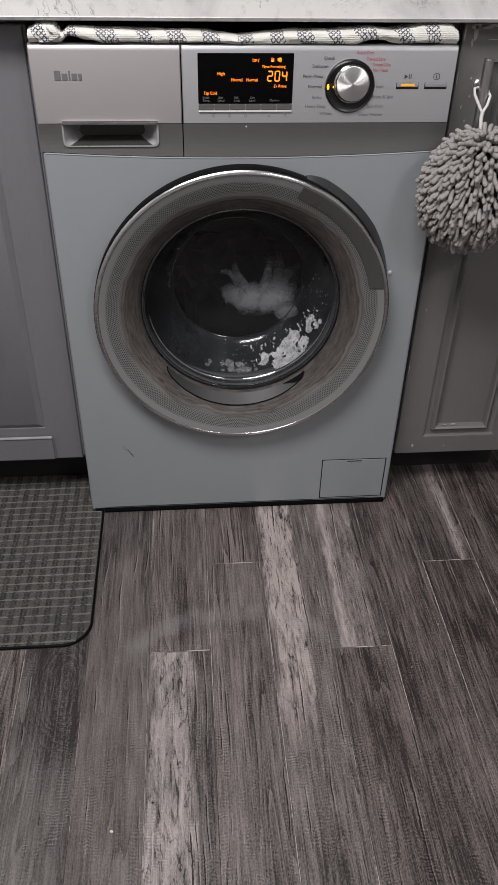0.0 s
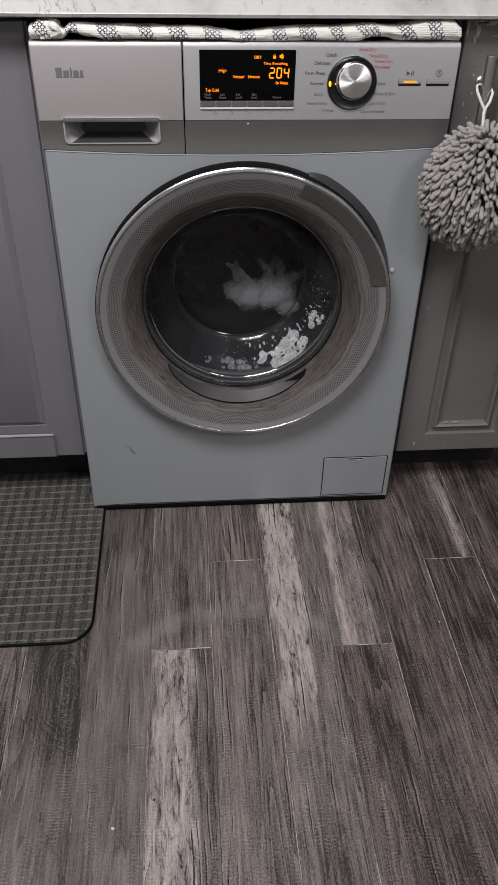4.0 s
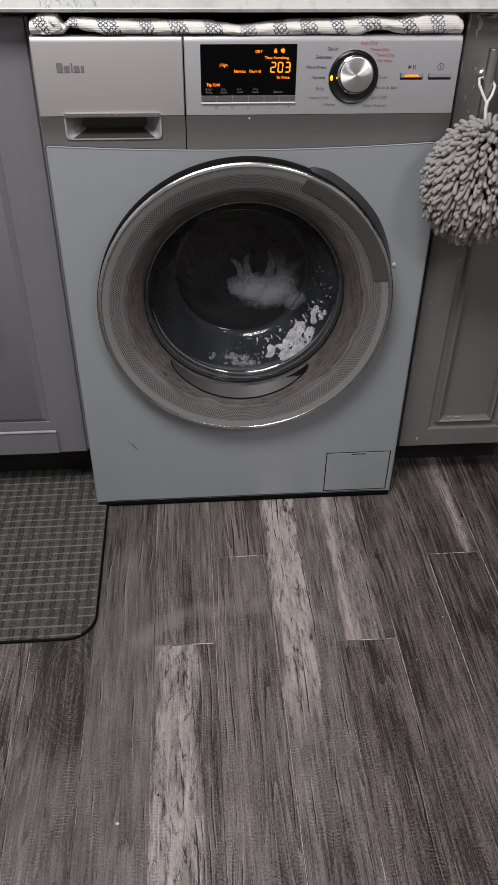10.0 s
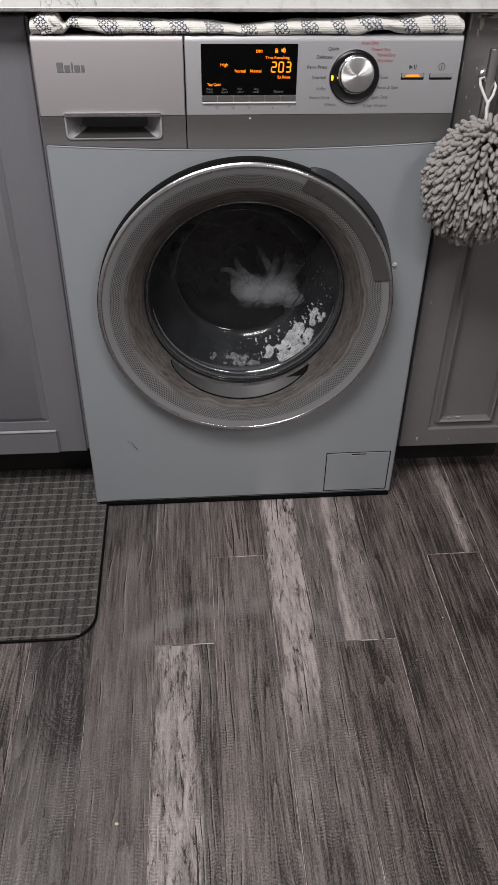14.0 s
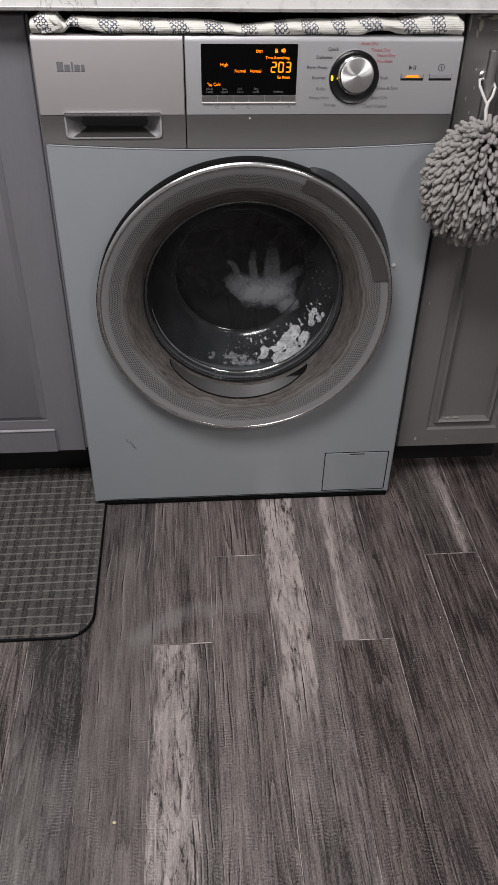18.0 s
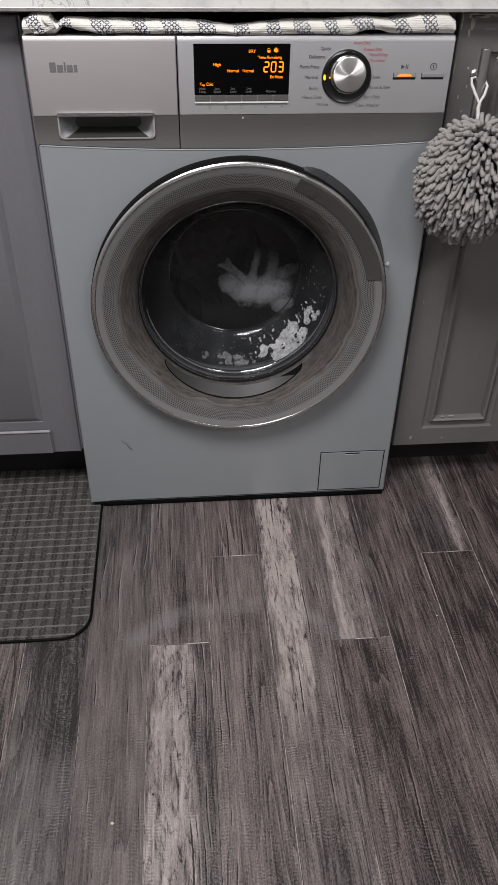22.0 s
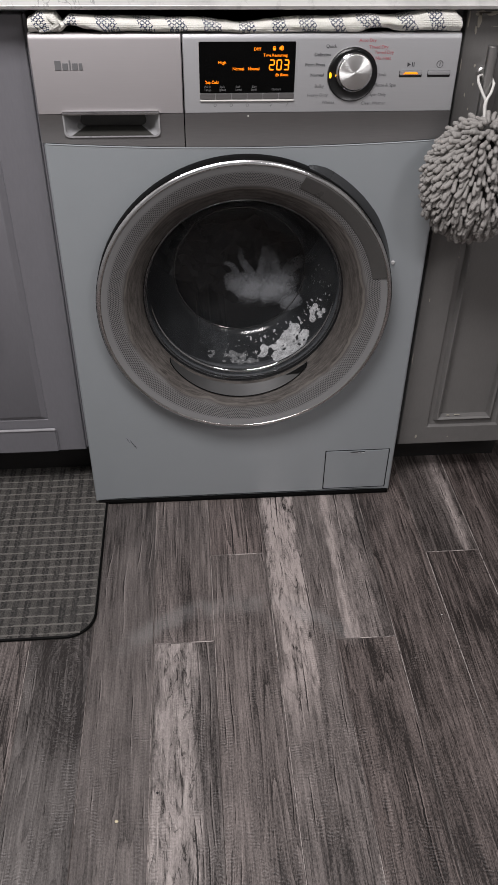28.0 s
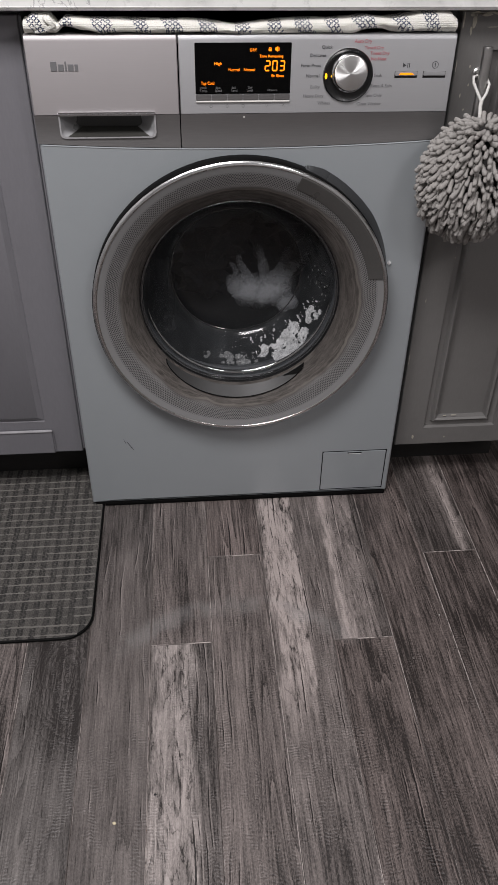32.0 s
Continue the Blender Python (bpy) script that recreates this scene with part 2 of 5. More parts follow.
def brushed(name, base, metal, rough, aniso):
    """Satin metal paint brushed along x: a lamp's glint stretches up and down."""
    k = Nodes(name)
    line = k.noise(k.coords(scale=(14, 300, 900)), 1.0, 4.0, 0.6)
    big = k.noise(k.coords(), 6.0, 4.0, 0.6)
    c = k.mix(k.math("MULTIPLY", k.ramp(line, 0.3, 0.7), 0.05), base, tuple(v * 0.6 for v in base))
    c = k.mix(k.math("MULTIPLY", k.ramp(big, 0.45, 0.75), 0.06), c, tuple(v * 0.6 for v in base))
    way = k.node("ShaderNodeCombineXYZ")
    way.inputs[2].default_value = 1.0
    k.put(k.bsdf.inputs["Tangent"], way.outputs[0])
    k.set(base=c, metal=metal, aniso=aniso, rough=k.ramp(line, 0.3, 0.7, rough - 0.004, rough + 0.004))
    return k.m


PANEL = brushed("satin_panel", (0.468, 0.470, 0.482), 0.66, 0.45, 0.6)
# pinkish base: a red reflection on the drawer is mixed into its colour
DRAWER = brushed("satin_drawer", (0.425, 0.402, 0.407), 0.62, 0.47, 0.5)
BAND = surface("dark_band", (0.212, 0.206, 0.205), 0.36, 0.6, 0.18, (6, 300, 300), 0.05, 0.0002, 0.12)
CHROME = surface("chrome", (0.75, 0.75, 0.76), 0.1, 1.0, 0.08, (30, 30, 30), 0.0, 0, 0.15)
STEEL = surface("brushed_steel", (0.62, 0.61, 0.6), 0.36, 1.0, 0.25, (200, 200, 4), 0.12, 0.0003, 0.1)
BLACK = surface("black_plastic", (0.008, 0.008, 0.0085), 0.3, 0.0, 0.3, (80, 80, 80), 0.04, 0.0003, 0.2)
RUBBER = surface("grey_rubber", (0.12, 0.123, 0.128), 0.5, 0.0, 0.3, (60, 60, 60), 0.1, 0.0006, 0.4)
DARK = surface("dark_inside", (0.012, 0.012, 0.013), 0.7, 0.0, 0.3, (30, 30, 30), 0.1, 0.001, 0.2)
DISPLAY = surface("display_glass", (0.002, 0.002, 0.002), 0.12, 0.0, 0.1, (40, 40, 40), 0.0, 0, 0.1)
DISPLAY.node_tree.nodes["Principled BSDF"].inputs["Specular IOR Level"].default_value = 0.12
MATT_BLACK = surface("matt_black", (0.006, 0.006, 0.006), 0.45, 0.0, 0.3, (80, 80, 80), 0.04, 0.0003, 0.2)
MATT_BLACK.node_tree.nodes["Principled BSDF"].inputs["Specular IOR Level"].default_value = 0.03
INK = surface("grey_print", (0.06, 0.061, 0.066), 0.5, 0, 0.1)
PALE_INK = surface("pale_print", (0.16, 0.16, 0.165), 0.5, 0, 0.1)
RED_INK = surface("red_print", (0.46, 0.12, 0.14), 0.5, 0, 0.1)
AMBER = glow("amber_light", (1.0, 0.24, 0.004), 1.25)
YELLOW = glow("yellow_light", (1.0, 0.5, 0.01), 1.4)
CABINET_L = surface("grey_cabinet_paint", (0.178, 0.175, 0.19), 0.42, 0.0, 0.12, (60, 60, 12), 0.12, 0.0005, 0.12)
CABINET_R = surface("warm_grey_cabinet_paint", (0.162, 0.157, 0.152), 0.38, 0.0, 0.15, (60, 60, 12), 0.12, 0.0005, 0.25)
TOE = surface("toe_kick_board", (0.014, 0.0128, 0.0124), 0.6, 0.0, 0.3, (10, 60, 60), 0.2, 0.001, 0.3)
CHIP = surface("bare_chip", (0.45, 0.42, 0.35), 0.7, 0.0, 0.3, (80, 80, 80), 0.2, 0.0006, 0.3)
WALL = surface("wall_paint", (0.32, 0.317, 0.312), 0.7, 0.0, 0.05, (30, 30, 30), 0.1, 0.001, 0.05)
CORD = surface("white_cord", (0.72, 0.71, 0.68), 0.8, 0.0, 0.2, (400, 400, 400), 0.3, 0.0005, 0.1)
LAUNDRY = surface("black_cloth", (0.03, 0.03, 0.032), 0.8, 0.0, 0.4, (60, 60, 60), 0.3, 0.002, 0.2)
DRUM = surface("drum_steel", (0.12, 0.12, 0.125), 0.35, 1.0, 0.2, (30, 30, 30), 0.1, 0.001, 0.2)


def marble():
    k = Nodes("white_marble")
    big = k.noise(k.coords(), 6.0, 6.0, 0.6, 0.8)
    vein = k.math("ABSOLUTE", k.math("SUBTRACT", k.noise(k.coords(), 16.0, 7.0, 0.6, 1.2), 0.5))
    where = k.ramp(k.noise(k.coords(), 11.0, 3.0), 0.48, 0.62)
    c = k.mix(k.ramp(big, 0.4, 0.7), (0.63, 0.625, 0.605), (0.46, 0.455, 0.445))
    c = k.mix(k.math("MULTIPLY", k.ramp(k.noise(k.coords(), 55.0, 5.0, 0.65), 0.52, 0.7), 0.45), c, (0.33, 0.325, 0.32))
    c = k.mix(k.math("MULTIPLY", k.math("MULTIPLY", k.ramp(vein, 0.0, 0.014, 1.0, 0.0), where), 0.6), c, (0.16, 0.16, 0.17))
    k.set(base=c, rough=0.22)
    return k.m


def mesh_plastic():
    """Translucent grey ring with a dotted screen printed in it, laid out round the door's axis (own y)."""
    k = Nodes("dotted_ring_plastic")
    s = k.node("ShaderNodeSeparateXYZ")
    k.put(s.inputs[0], k.coords())
    x, z = s.outputs[0], s.outputs[2]
    r = k.math("SQRT", k.math("ADD", k.math("MULTIPLY", x, x), k.math("MULTIPLY", z, z)))
    row = k.math("DIVIDE", r, 0.0025)
    a = k.math("MULTIPLY", k.math("ARCTAN2", z, x), 345 / math.tau)
    a = k.math("ADD", a, k.math("MULTIPLY", k.math("FLOOR", row), 0.5))
    u = k.math("SUBTRACT", k.math("FRACT", a), 0.5)
    v = k.math("SUBTRACT", k.math("FRACT", row), 0.5)
    d = k.math("ADD", k.math("ABSOLUTE", u), k.math("MULTIPLY", k.math("ABSOLUTE", v), 0.8))
    zone = k.math("MULTIPLY", k.ramp(r, 0.198, 0.211), k.ramp(r, 0.2275, 0.2245))
    dot = k.math("MULTIPLY", k.ramp(d, 0.32, 0.50, 1.0, 0.0), zone)
    # floor reflections in the plastic, painted as brown arcs and wavy lines
    round_about = k.node("ShaderNodeCombineXYZ")
    k.put(round_about.inputs[0], k.math("MULTIPLY", k.math("DIVIDE", x, r), 6.5))
    k.put(round_about.inputs[1], k.math("MULTIPLY", k.math("DIVIDE", z, r), 6.5))
    k.put(round_about.inputs[2], k.math("MULTIPLY", r, 380.0))
    arcs = k.noise(round_about.outputs[0], 1.0, 7.0, 0.68, 0.7)
    smoky = k.noise(k.coords(scale=(9, 9, 9)), 1.0, 5.0, 0.6, 0.7)
    fine = k.noise(k.coords(scale=(90, 90, 90)), 1.0, 5.0, 0.65, 0.6)
    wave = k.math("ADD", r, k.math("MULTIPLY", k.math("SUBTRACT", k.noise(k.coords(scale=(11, 11, 11)), 1.0, 3.0), 0.5), 0.024))
    c = k.mix(k.ramp(arcs, 0.28, 0.72), (0.034, 0.030, 0.027), (0.124, 0.111, 0.102))
    c = k.mix(k.math("MULTIPLY", k.ramp(smoky, 0.4, 0.65), 0.4), c, (0.048, 0.043, 0.040))
    c = k.mix(k.math("MULTIPLY", k.ramp(fine, 0.5, 0.72), 0.22), c, (0.13, 0.118, 0.107))
    for radius, thick, amount in ((0.1985, 0.0024, 0.42), (0.1925, 0.0012, 0.12)):
        line = k.math("MULTIPLY", k.ramp(k.math("ABSOLUTE", k.math("SUBTRACT", wave, radius)), thick * 0.3, thick, 1.0, 0.0), k.ramp(smoky, 0.32, 0.5))
        c = k.mix(k.math("MULTIPLY", line, amount), c, (0.23, 0.21, 0.19))
    c = k.mix(k.ramp(wave, 0.198, 0.207), c, (0.18, 0.175, 0.173))
    c = k.mix(k.math("MULTIPLY", k.ramp(r, 0.222, 0.226), 0.8), c, (0.20, 0.20, 0.202))
    c = k.mix(k.math("MULTIPLY", dot, 0.9), c, (0.030, 0.030, 0.032))
    k.set(base=c, rough=k.ramp(fine, 0.3, 0.7, 0.5, 0.68), spec=0.25)
    return k.m


def glass(name, tint, ior=1.5, haze=0.05):
    """Door glass with a thin, patchy milky veil."""
    k = Nodes(name)
    tr = k.node("ShaderNodeBsdfTransparent")
    tr.inputs[0].default_value = (*tint, 1)
    gl = k.node("ShaderNodeBsdfGlossy")
    gl.inputs["Roughness"].default_value = 0.13
    fr = k.node("ShaderNodeFresnel")
    fr.inputs[0].default_value = ior
    veil = k.node("ShaderNodeBsdfDiffuse")
    veil.inputs[0].default_value = (0.62, 0.66, 0.7, 1)
    wet = k.node("ShaderNodeMixShader")
    k.put(wet.inputs[0], k.ramp(k.noise(k.coords(), 14.0, 5.0, 0.6), 0.3, 0.8, haze * 0.6, haze * 1.5))
    k.put(wet.inputs[1], tr.outputs[0])
    k.put(wet.inputs[2], veil.outputs[0])
    mx = k.node("ShaderNodeMixShader")
    k.put(mx.inputs[0], fr.outputs[0])
    k.put(mx.inputs[1], wet.outputs[0])
    k.put(mx.inputs[2], gl.outputs[0])
    k.put(k.out.inputs["Surface"], mx.outputs[0])
    return k.m


def foam_stuff(name, thin, size, uneven=0.0):
    """Wet foam: dense at its middle, thinning out to ragged edges and burst bubbles."""
    k = Nodes(name)
    s = k.node("ShaderNodeVectorMath", operation="LENGTH")
    k.put(s.inputs[0], k.coords("Object", scale=(1 / size[0], 0, 1 / size[1])))
    n = k.noise(k.coords(), 75.0, 5.0, 0.6, 0.8)
    fine = k.noise(k.coords(), 420.0, 3.0, 0.6)
    v = k.node("ShaderNodeTexVoronoi")
    v.inputs["Scale"].default_value = 300
    k.put(v.inputs["Vector"], k.coords())
    body = k.math("ADD", k.math("SUBTRACT", 1.25, s.outputs["Value"]), k.math("MULTIPLY", k.math("SUBTRACT", n, 0.5), 1.2))
    a = k.math("MULTIPLY", k.ramp(body, 0.1, 1.05), thin)
    a = k.math("MULTIPLY", a, k.ramp(v.outputs["Distance"], 0.12, 0.3, 0.8, 1.0))
    if uneven:
        a = k.math("MULTIPLY", a, k.ramp(k.noise(k.coords(), 95.0, 4.0, 0.6, 0.6), 0.36, 0.60, 1.0 - uneven, 1.0))
    k.set(base=k.mix(k.math("MULTIPLY", k.ramp(fine, 0.4, 0.65), 0.3), (0.7, 0.71, 0.72), (0.5, 0.51, 0.52)), rough=0.7, alpha=a)
    k.bump(fine, 0.22, 0.0006)
    return k.m


def towel_cloth():
    """Cream terry with navy bands of small linked rings."""
    k = Nodes("patterned_terry")
    s = k.node("ShaderNodeSeparateXYZ")
    k.put(s.inputs[0], k.coords())
    x, y, z = s.outputs
    warp = k.math("MULTIPLY", k.noise(k.coords(), 11.0, 2.0), 0.05)
    along = k.math("ADD", k.math("ADD", x, k.math("MULTIPLY", z, 0.45)), warp)
    band = k.math("PINGPONG", along, 0.0225)
    inband = k.ramp(band, 0.0112, 0.0120)
    # small slanted stitches that turn from cell to cell and link into rings
    cu, cv = k.math("DIVIDE", x, 0.0036), k.math("DIVIDE", k.math("ADD", z, k.math("MULTIPLY", y, 0.6)), 0.0036)
    turn = k.math("SUBTRACT", k.math("MULTIPLY", k.math("PINGPONG", k.math("ADD", k.math("FLOOR", cu), k.math("FLOOR", cv)), 1.0), 2.0), 1.0)
    fu = k.math("MULTIPLY", k.math("SUBTRACT", k.math("FRACT", cu), 0.5), turn)
    fv = k.math("SUBTRACT", k.math("FRACT", cv), 0.5)
    rings = k.math("MULTIPLY", k.ramp(k.math("ABSOLUTE", k.math("SUBTRACT", fu, fv)), 0.27, 0.36, 1.0, 0.0), k.ramp(k.math("ABSOLUTE", k.math("ADD", fu, fv)), 0.86, 0.76))
    broken = k.ramp(k.noise(k.coords(), 260.0, 2.0), 0.34, 0.44)
    pile = k.noise(k.coords(), 700.0, 3.0)
    c = k.mix(k.ramp(pile, 0.3, 0.7), (0.74, 0.73, 0.66), (0.86, 0.85, 0.8))
    c = k.mix(k.math("MULTIPLY", k.math("MULTIPLY", inband, rings), broken), c, (0.03, 0.04, 0.09))
    k.set(base=c, rough=0.95, sheen=0.2)
    k.bump(k.math("ADD", k.math("MULTIPLY", pile, 1.2), k.math("ADD", k.noise(k.coords(), 120.0, 3.0), k.math("MULTIPLY", k.math("SINE", k.math("MULTIPLY", z, 2400.0)), 0.12))), 0.7, 0.0022)
    return k.m


def mat_weave():
    k = Nodes("woven_mat")
    s = k.node("ShaderNodeSeparateXYZ")
    k.put(s.inputs[0], k.coords())
    x, y = s.outputs[0], s.outputs[1]
    col = k.math("FRACT", k.math("DIVIDE", k.math("ADD", x, k.math("MULTIPLY", y, 0.0)), 0.0205))
    stripe = k.math("MULTIPLY", k.ramp(col, 0.42, 0.48), k.ramp(col, 1.0, 0.94))
    thin = k.math("MULTIPLY", k.ramp(col, 0.64, 0.68), k.ramp(col, 0.80, 0.76))
    twill = k.math("FRACT", k.math("MULTIPLY", k.math("ADD", k.math("MULTIPLY", x, -0.75), y), 310.0))
    n = k.noise(k.coords(scale=(300, 300, 60)), 1.0, 4.0)
    big = k.noise(k.coords(), 9.0, 3.0)
    cell = k.noise(k.coords(scale=(48.8, 30, 1)), 1.0, 2.0, 0.6)
    c = k.mix(k.math("MULTIPLY", stripe, k.ramp(cell, 0.35, 0.6, 0.55, 1.0)), (0.076, 0.070, 0.064), (0.008, 0.0075, 0.007))
    c = k.mix(k.math("MULTIPLY", thin, 0.35), c, (0.08, 0.075, 0.07))
    c = k.mix(k.math("MULTIPLY", k.ramp(twill, 0.45, 0.6), 0.62), c, (0.018, 0.018, 0.0175))
    c = k.mix(k.math("MULTIPLY", k.ramp(n, 0.45, 0.7), 0.45), c, (0.150, 0.139, 0.128))
    c = k.mix(k.math("MULTIPLY", k.ramp(big, 0.4, 0.7), 0.25), c, (0.03, 0.03, 0.029))
    k.set(base=c, rough=0.9)
    k.bump(k.math("ADD", twill, n), 0.6, 0.0015)
    return k.m


LIP_SHINE = surface("lip_shine", (0.42, 0.43, 0.44), 0.10, 0.95, 0.1, (40, 40, 40), 0, 0, 0.1, 1.0)
LIP = surface("lip_glass", (0.15, 0.153, 0.158), 0.13, 0.85, 0.1, (40, 40, 40), 0, 0, 0.1, 1.0)
MARBLE, RING, TOWEL, WEAVE = marble(), mesh_plastic(), towel_cloth(), mat_weave()
GLASS = glass("door_glass", (0.53, 0.54, 0.56), 1.5, 0.037)
GLASS_END = glass("door_end_glass", (0.53, 0.54, 0.56), 1.45, 0.022)
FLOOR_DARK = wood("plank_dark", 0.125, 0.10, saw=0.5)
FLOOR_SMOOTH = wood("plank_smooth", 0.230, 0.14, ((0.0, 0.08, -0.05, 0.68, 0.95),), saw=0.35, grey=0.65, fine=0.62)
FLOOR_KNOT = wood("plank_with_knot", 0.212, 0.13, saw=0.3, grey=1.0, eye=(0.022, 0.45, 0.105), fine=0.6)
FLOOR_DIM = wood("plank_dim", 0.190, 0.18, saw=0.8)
# full-width strips darken these two planks towards their near end
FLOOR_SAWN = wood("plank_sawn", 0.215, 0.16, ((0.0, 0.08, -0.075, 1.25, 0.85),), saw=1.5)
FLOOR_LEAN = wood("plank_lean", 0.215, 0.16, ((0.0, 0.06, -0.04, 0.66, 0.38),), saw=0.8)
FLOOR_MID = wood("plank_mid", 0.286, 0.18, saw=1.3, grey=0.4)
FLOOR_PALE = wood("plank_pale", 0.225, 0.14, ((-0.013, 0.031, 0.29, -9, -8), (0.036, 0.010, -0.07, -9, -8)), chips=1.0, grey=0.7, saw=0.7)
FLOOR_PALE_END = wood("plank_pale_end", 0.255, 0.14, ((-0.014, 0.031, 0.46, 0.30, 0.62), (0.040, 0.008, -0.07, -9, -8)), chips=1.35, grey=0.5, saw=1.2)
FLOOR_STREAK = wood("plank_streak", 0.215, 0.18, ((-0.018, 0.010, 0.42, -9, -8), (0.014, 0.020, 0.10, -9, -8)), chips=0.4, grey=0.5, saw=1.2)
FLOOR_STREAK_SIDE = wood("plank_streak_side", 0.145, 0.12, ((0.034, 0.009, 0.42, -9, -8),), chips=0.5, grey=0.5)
EDGE = worn_edge()
CRUMB = surface("yellow_crumb", (0.62, 0.55, 0.38), 0.7, 0.0, 0.3, (300, 300, 300), 0.3, 0.0004)
TUFT = surface("grey_chenille", (0.35, 0.334, 0.317), 0.95, 0.0, 0.4, (120, 120, 160), 0.55, 0.002, 0.25)


# ---- mesh helpers ----
def part(name, bm, material, parent, label="", smooth=0.6):
    me = bpy.data.meshes.new(name)
    bmesh.ops.recalc_face_normals(bm, faces=bm.faces)
    bm.to_mesh(me)
    bm.free()
    for p in me.polygons:
        p.use_smooth = smooth > 0
    if smooth > 0:
        me.set_sharp_from_angle(angle=smooth)
    me.materials.append(material)
    ob = new(name, me)
    if parent:
        ob.parent = parent
    if label:
        ob["label"] = label
    return ob


def thing(name, label, category, at=(0, 0, 0), group="", kind=""):
    e = new(name)
    e.location = at
    return tagged(e, label, category, group, kind)


def box(x0, x1, y0, y1, z0, z1, bevel=0.0, seg=2, bm=None):
    b = bmesh.new()
    bmesh.ops.create_cube(b, size=1, matrix=Matrix.Translation(((x0 + x1) / 2, (y0 + y1) / 2, (z0 + z1) / 2)) @ Matrix.Diagonal((x1 - x0, y1 - y0, z1 - z0, 1)))
    if bevel:
        bmesh.ops.bevel(b, geom=b.edges[:], offset=bevel, segments=seg, affect="EDGES", clamp_overlap=True)
    return join(bm, b)


def join(bm, other):
    if bm is None:
        return other
    me = bpy.data.meshes.new("tmp")
    other.to_mesh(me)
    other.free()
    bm.from_mesh(me)
    bpy.data.meshes.remove(me)
    return bm


def lathe(profile, steps=128, a0=0.0, a1=math.tau, centre=(0, 0, 0), bm=None):
    """Turn (r, y) points round the y axis; angles from +x towards +z."""
    b = bm or bmesh.new()
    full = abs(a1 - a0 - math.tau) < 1e-6
    n = steps if full else steps + 1
    rings = []
    for i in range(n):
        a = a0 + (a1 - a0) * i / steps
        rings.append([b.verts.new((centre[0] + r * math.cos(a), centre[1] + y, centre[2] + r * math.sin(a))) for r, y in profile])
    for i in range(steps):
        p, q = rings[i], rings[(i + 1) % n]
        for j in range(len(profile) - 1):
            b.faces.new((p[j], p[j + 1], q[j + 1], q[j]))
    return b


def disc(r, y0, y1, centre=(0, 0, 0), steps=64, bevel=0.001):
    """A round puck from y0 (front) to y1 with a bevelled front edge."""
    return lathe([(0.00001, y0), (r - bevel, y0), (r, y0 + bevel), (r, y1), (0.00001, y1)], steps, centre=centre)


def tube(points, radius, steps=8, flat=1.0, bm=None):
    """A tapered tube along points; radius is a number or a list."""
    b = bm or bmesh.new()
    pts = [Vector(p) for p in points]
    rad = radius if isinstance(radius, (list, tuple)) else [radius] * len(pts)
    rings = []
    for i, p in enumerate(pts):
        d = (pts[min(i + 1, len(pts) - 1)] - pts[max(i - 1, 0)]).normalized()
        u = d.cross(Vector((0, 1, 0.01))).normalized()
        w = d.cross(u)
        rings.append([b.verts.new(p + rad[i] * (u * math.cos(k * math.tau / steps) + w * flat * math.sin(k * math.tau / steps))) for k in range(steps)])
    for p, q in zip(rings, rings[1:]):
        for k in range(steps):
            b.faces.new((p[k], p[(k + 1) % steps], q[(k + 1) % steps], q[k]))
    b.faces.new(rings[0][::-1])
    b.faces.new(rings[-1])
    return b


def prism(outline, y0, y1, bm=None):
    """A flat plate: an (x, z) outline between y0 and y1."""
    b = bm or bmesh.new()
    f = [b.verts.new((x, y0, z)) for x, z in outline]
    k = [b.verts.new((x, y1, z)) for x, z in outline]
    b.faces.new(f)
    b.faces.new(k[::-1])
    for i in range(len(outline)):
        j = (i + 1) % len(outline)
        b.faces.new((f[j], f[i], k[i], k[j]))
    return b


def lettering(name, text, x, y, z, size, material, parent, align="LEFT", width=None, label="", bold=0.0):
    """Words in the built-in font, standing on a wall that faces -y."""
    cu = bpy.data.curves.new("tmp", "FONT")
    cu.body, cu.size, cu.align_x, cu.extrude, cu.offset, cu.resolution_u = text, size, align, 0.0002, bold, 3
    tmp = bpy.data.objects.new("tmp", cu)
    me = bpy.data.meshes.new_from_object(tmp)
    bpy.data.objects.remove(tmp)
    bpy.data.curves.remove(cu)
    me.name = name
    me.materials.clear()
    me.materials.append(material)
    ob = new(name, me)
    wide = max((v.co.x for v in me.vertices), default=1) - min((v.co.x for v in me.vertices), default=0)
    sx = width / wide if width else 1
    me.transform(Matrix.Translation((x, y, z)) @ pose(0, 0, 0, 90) @ Matrix.Diagonal((sx, 1, 1, 1)))
    ob.parent = parent
    if label:
        ob["label"] = label
    return ob


# ---- the room ----
ROOM = dict(x0=-1.7, x1=1.9, y0=-2.9, y1=0.66, z1=2.4)
R = ROOM


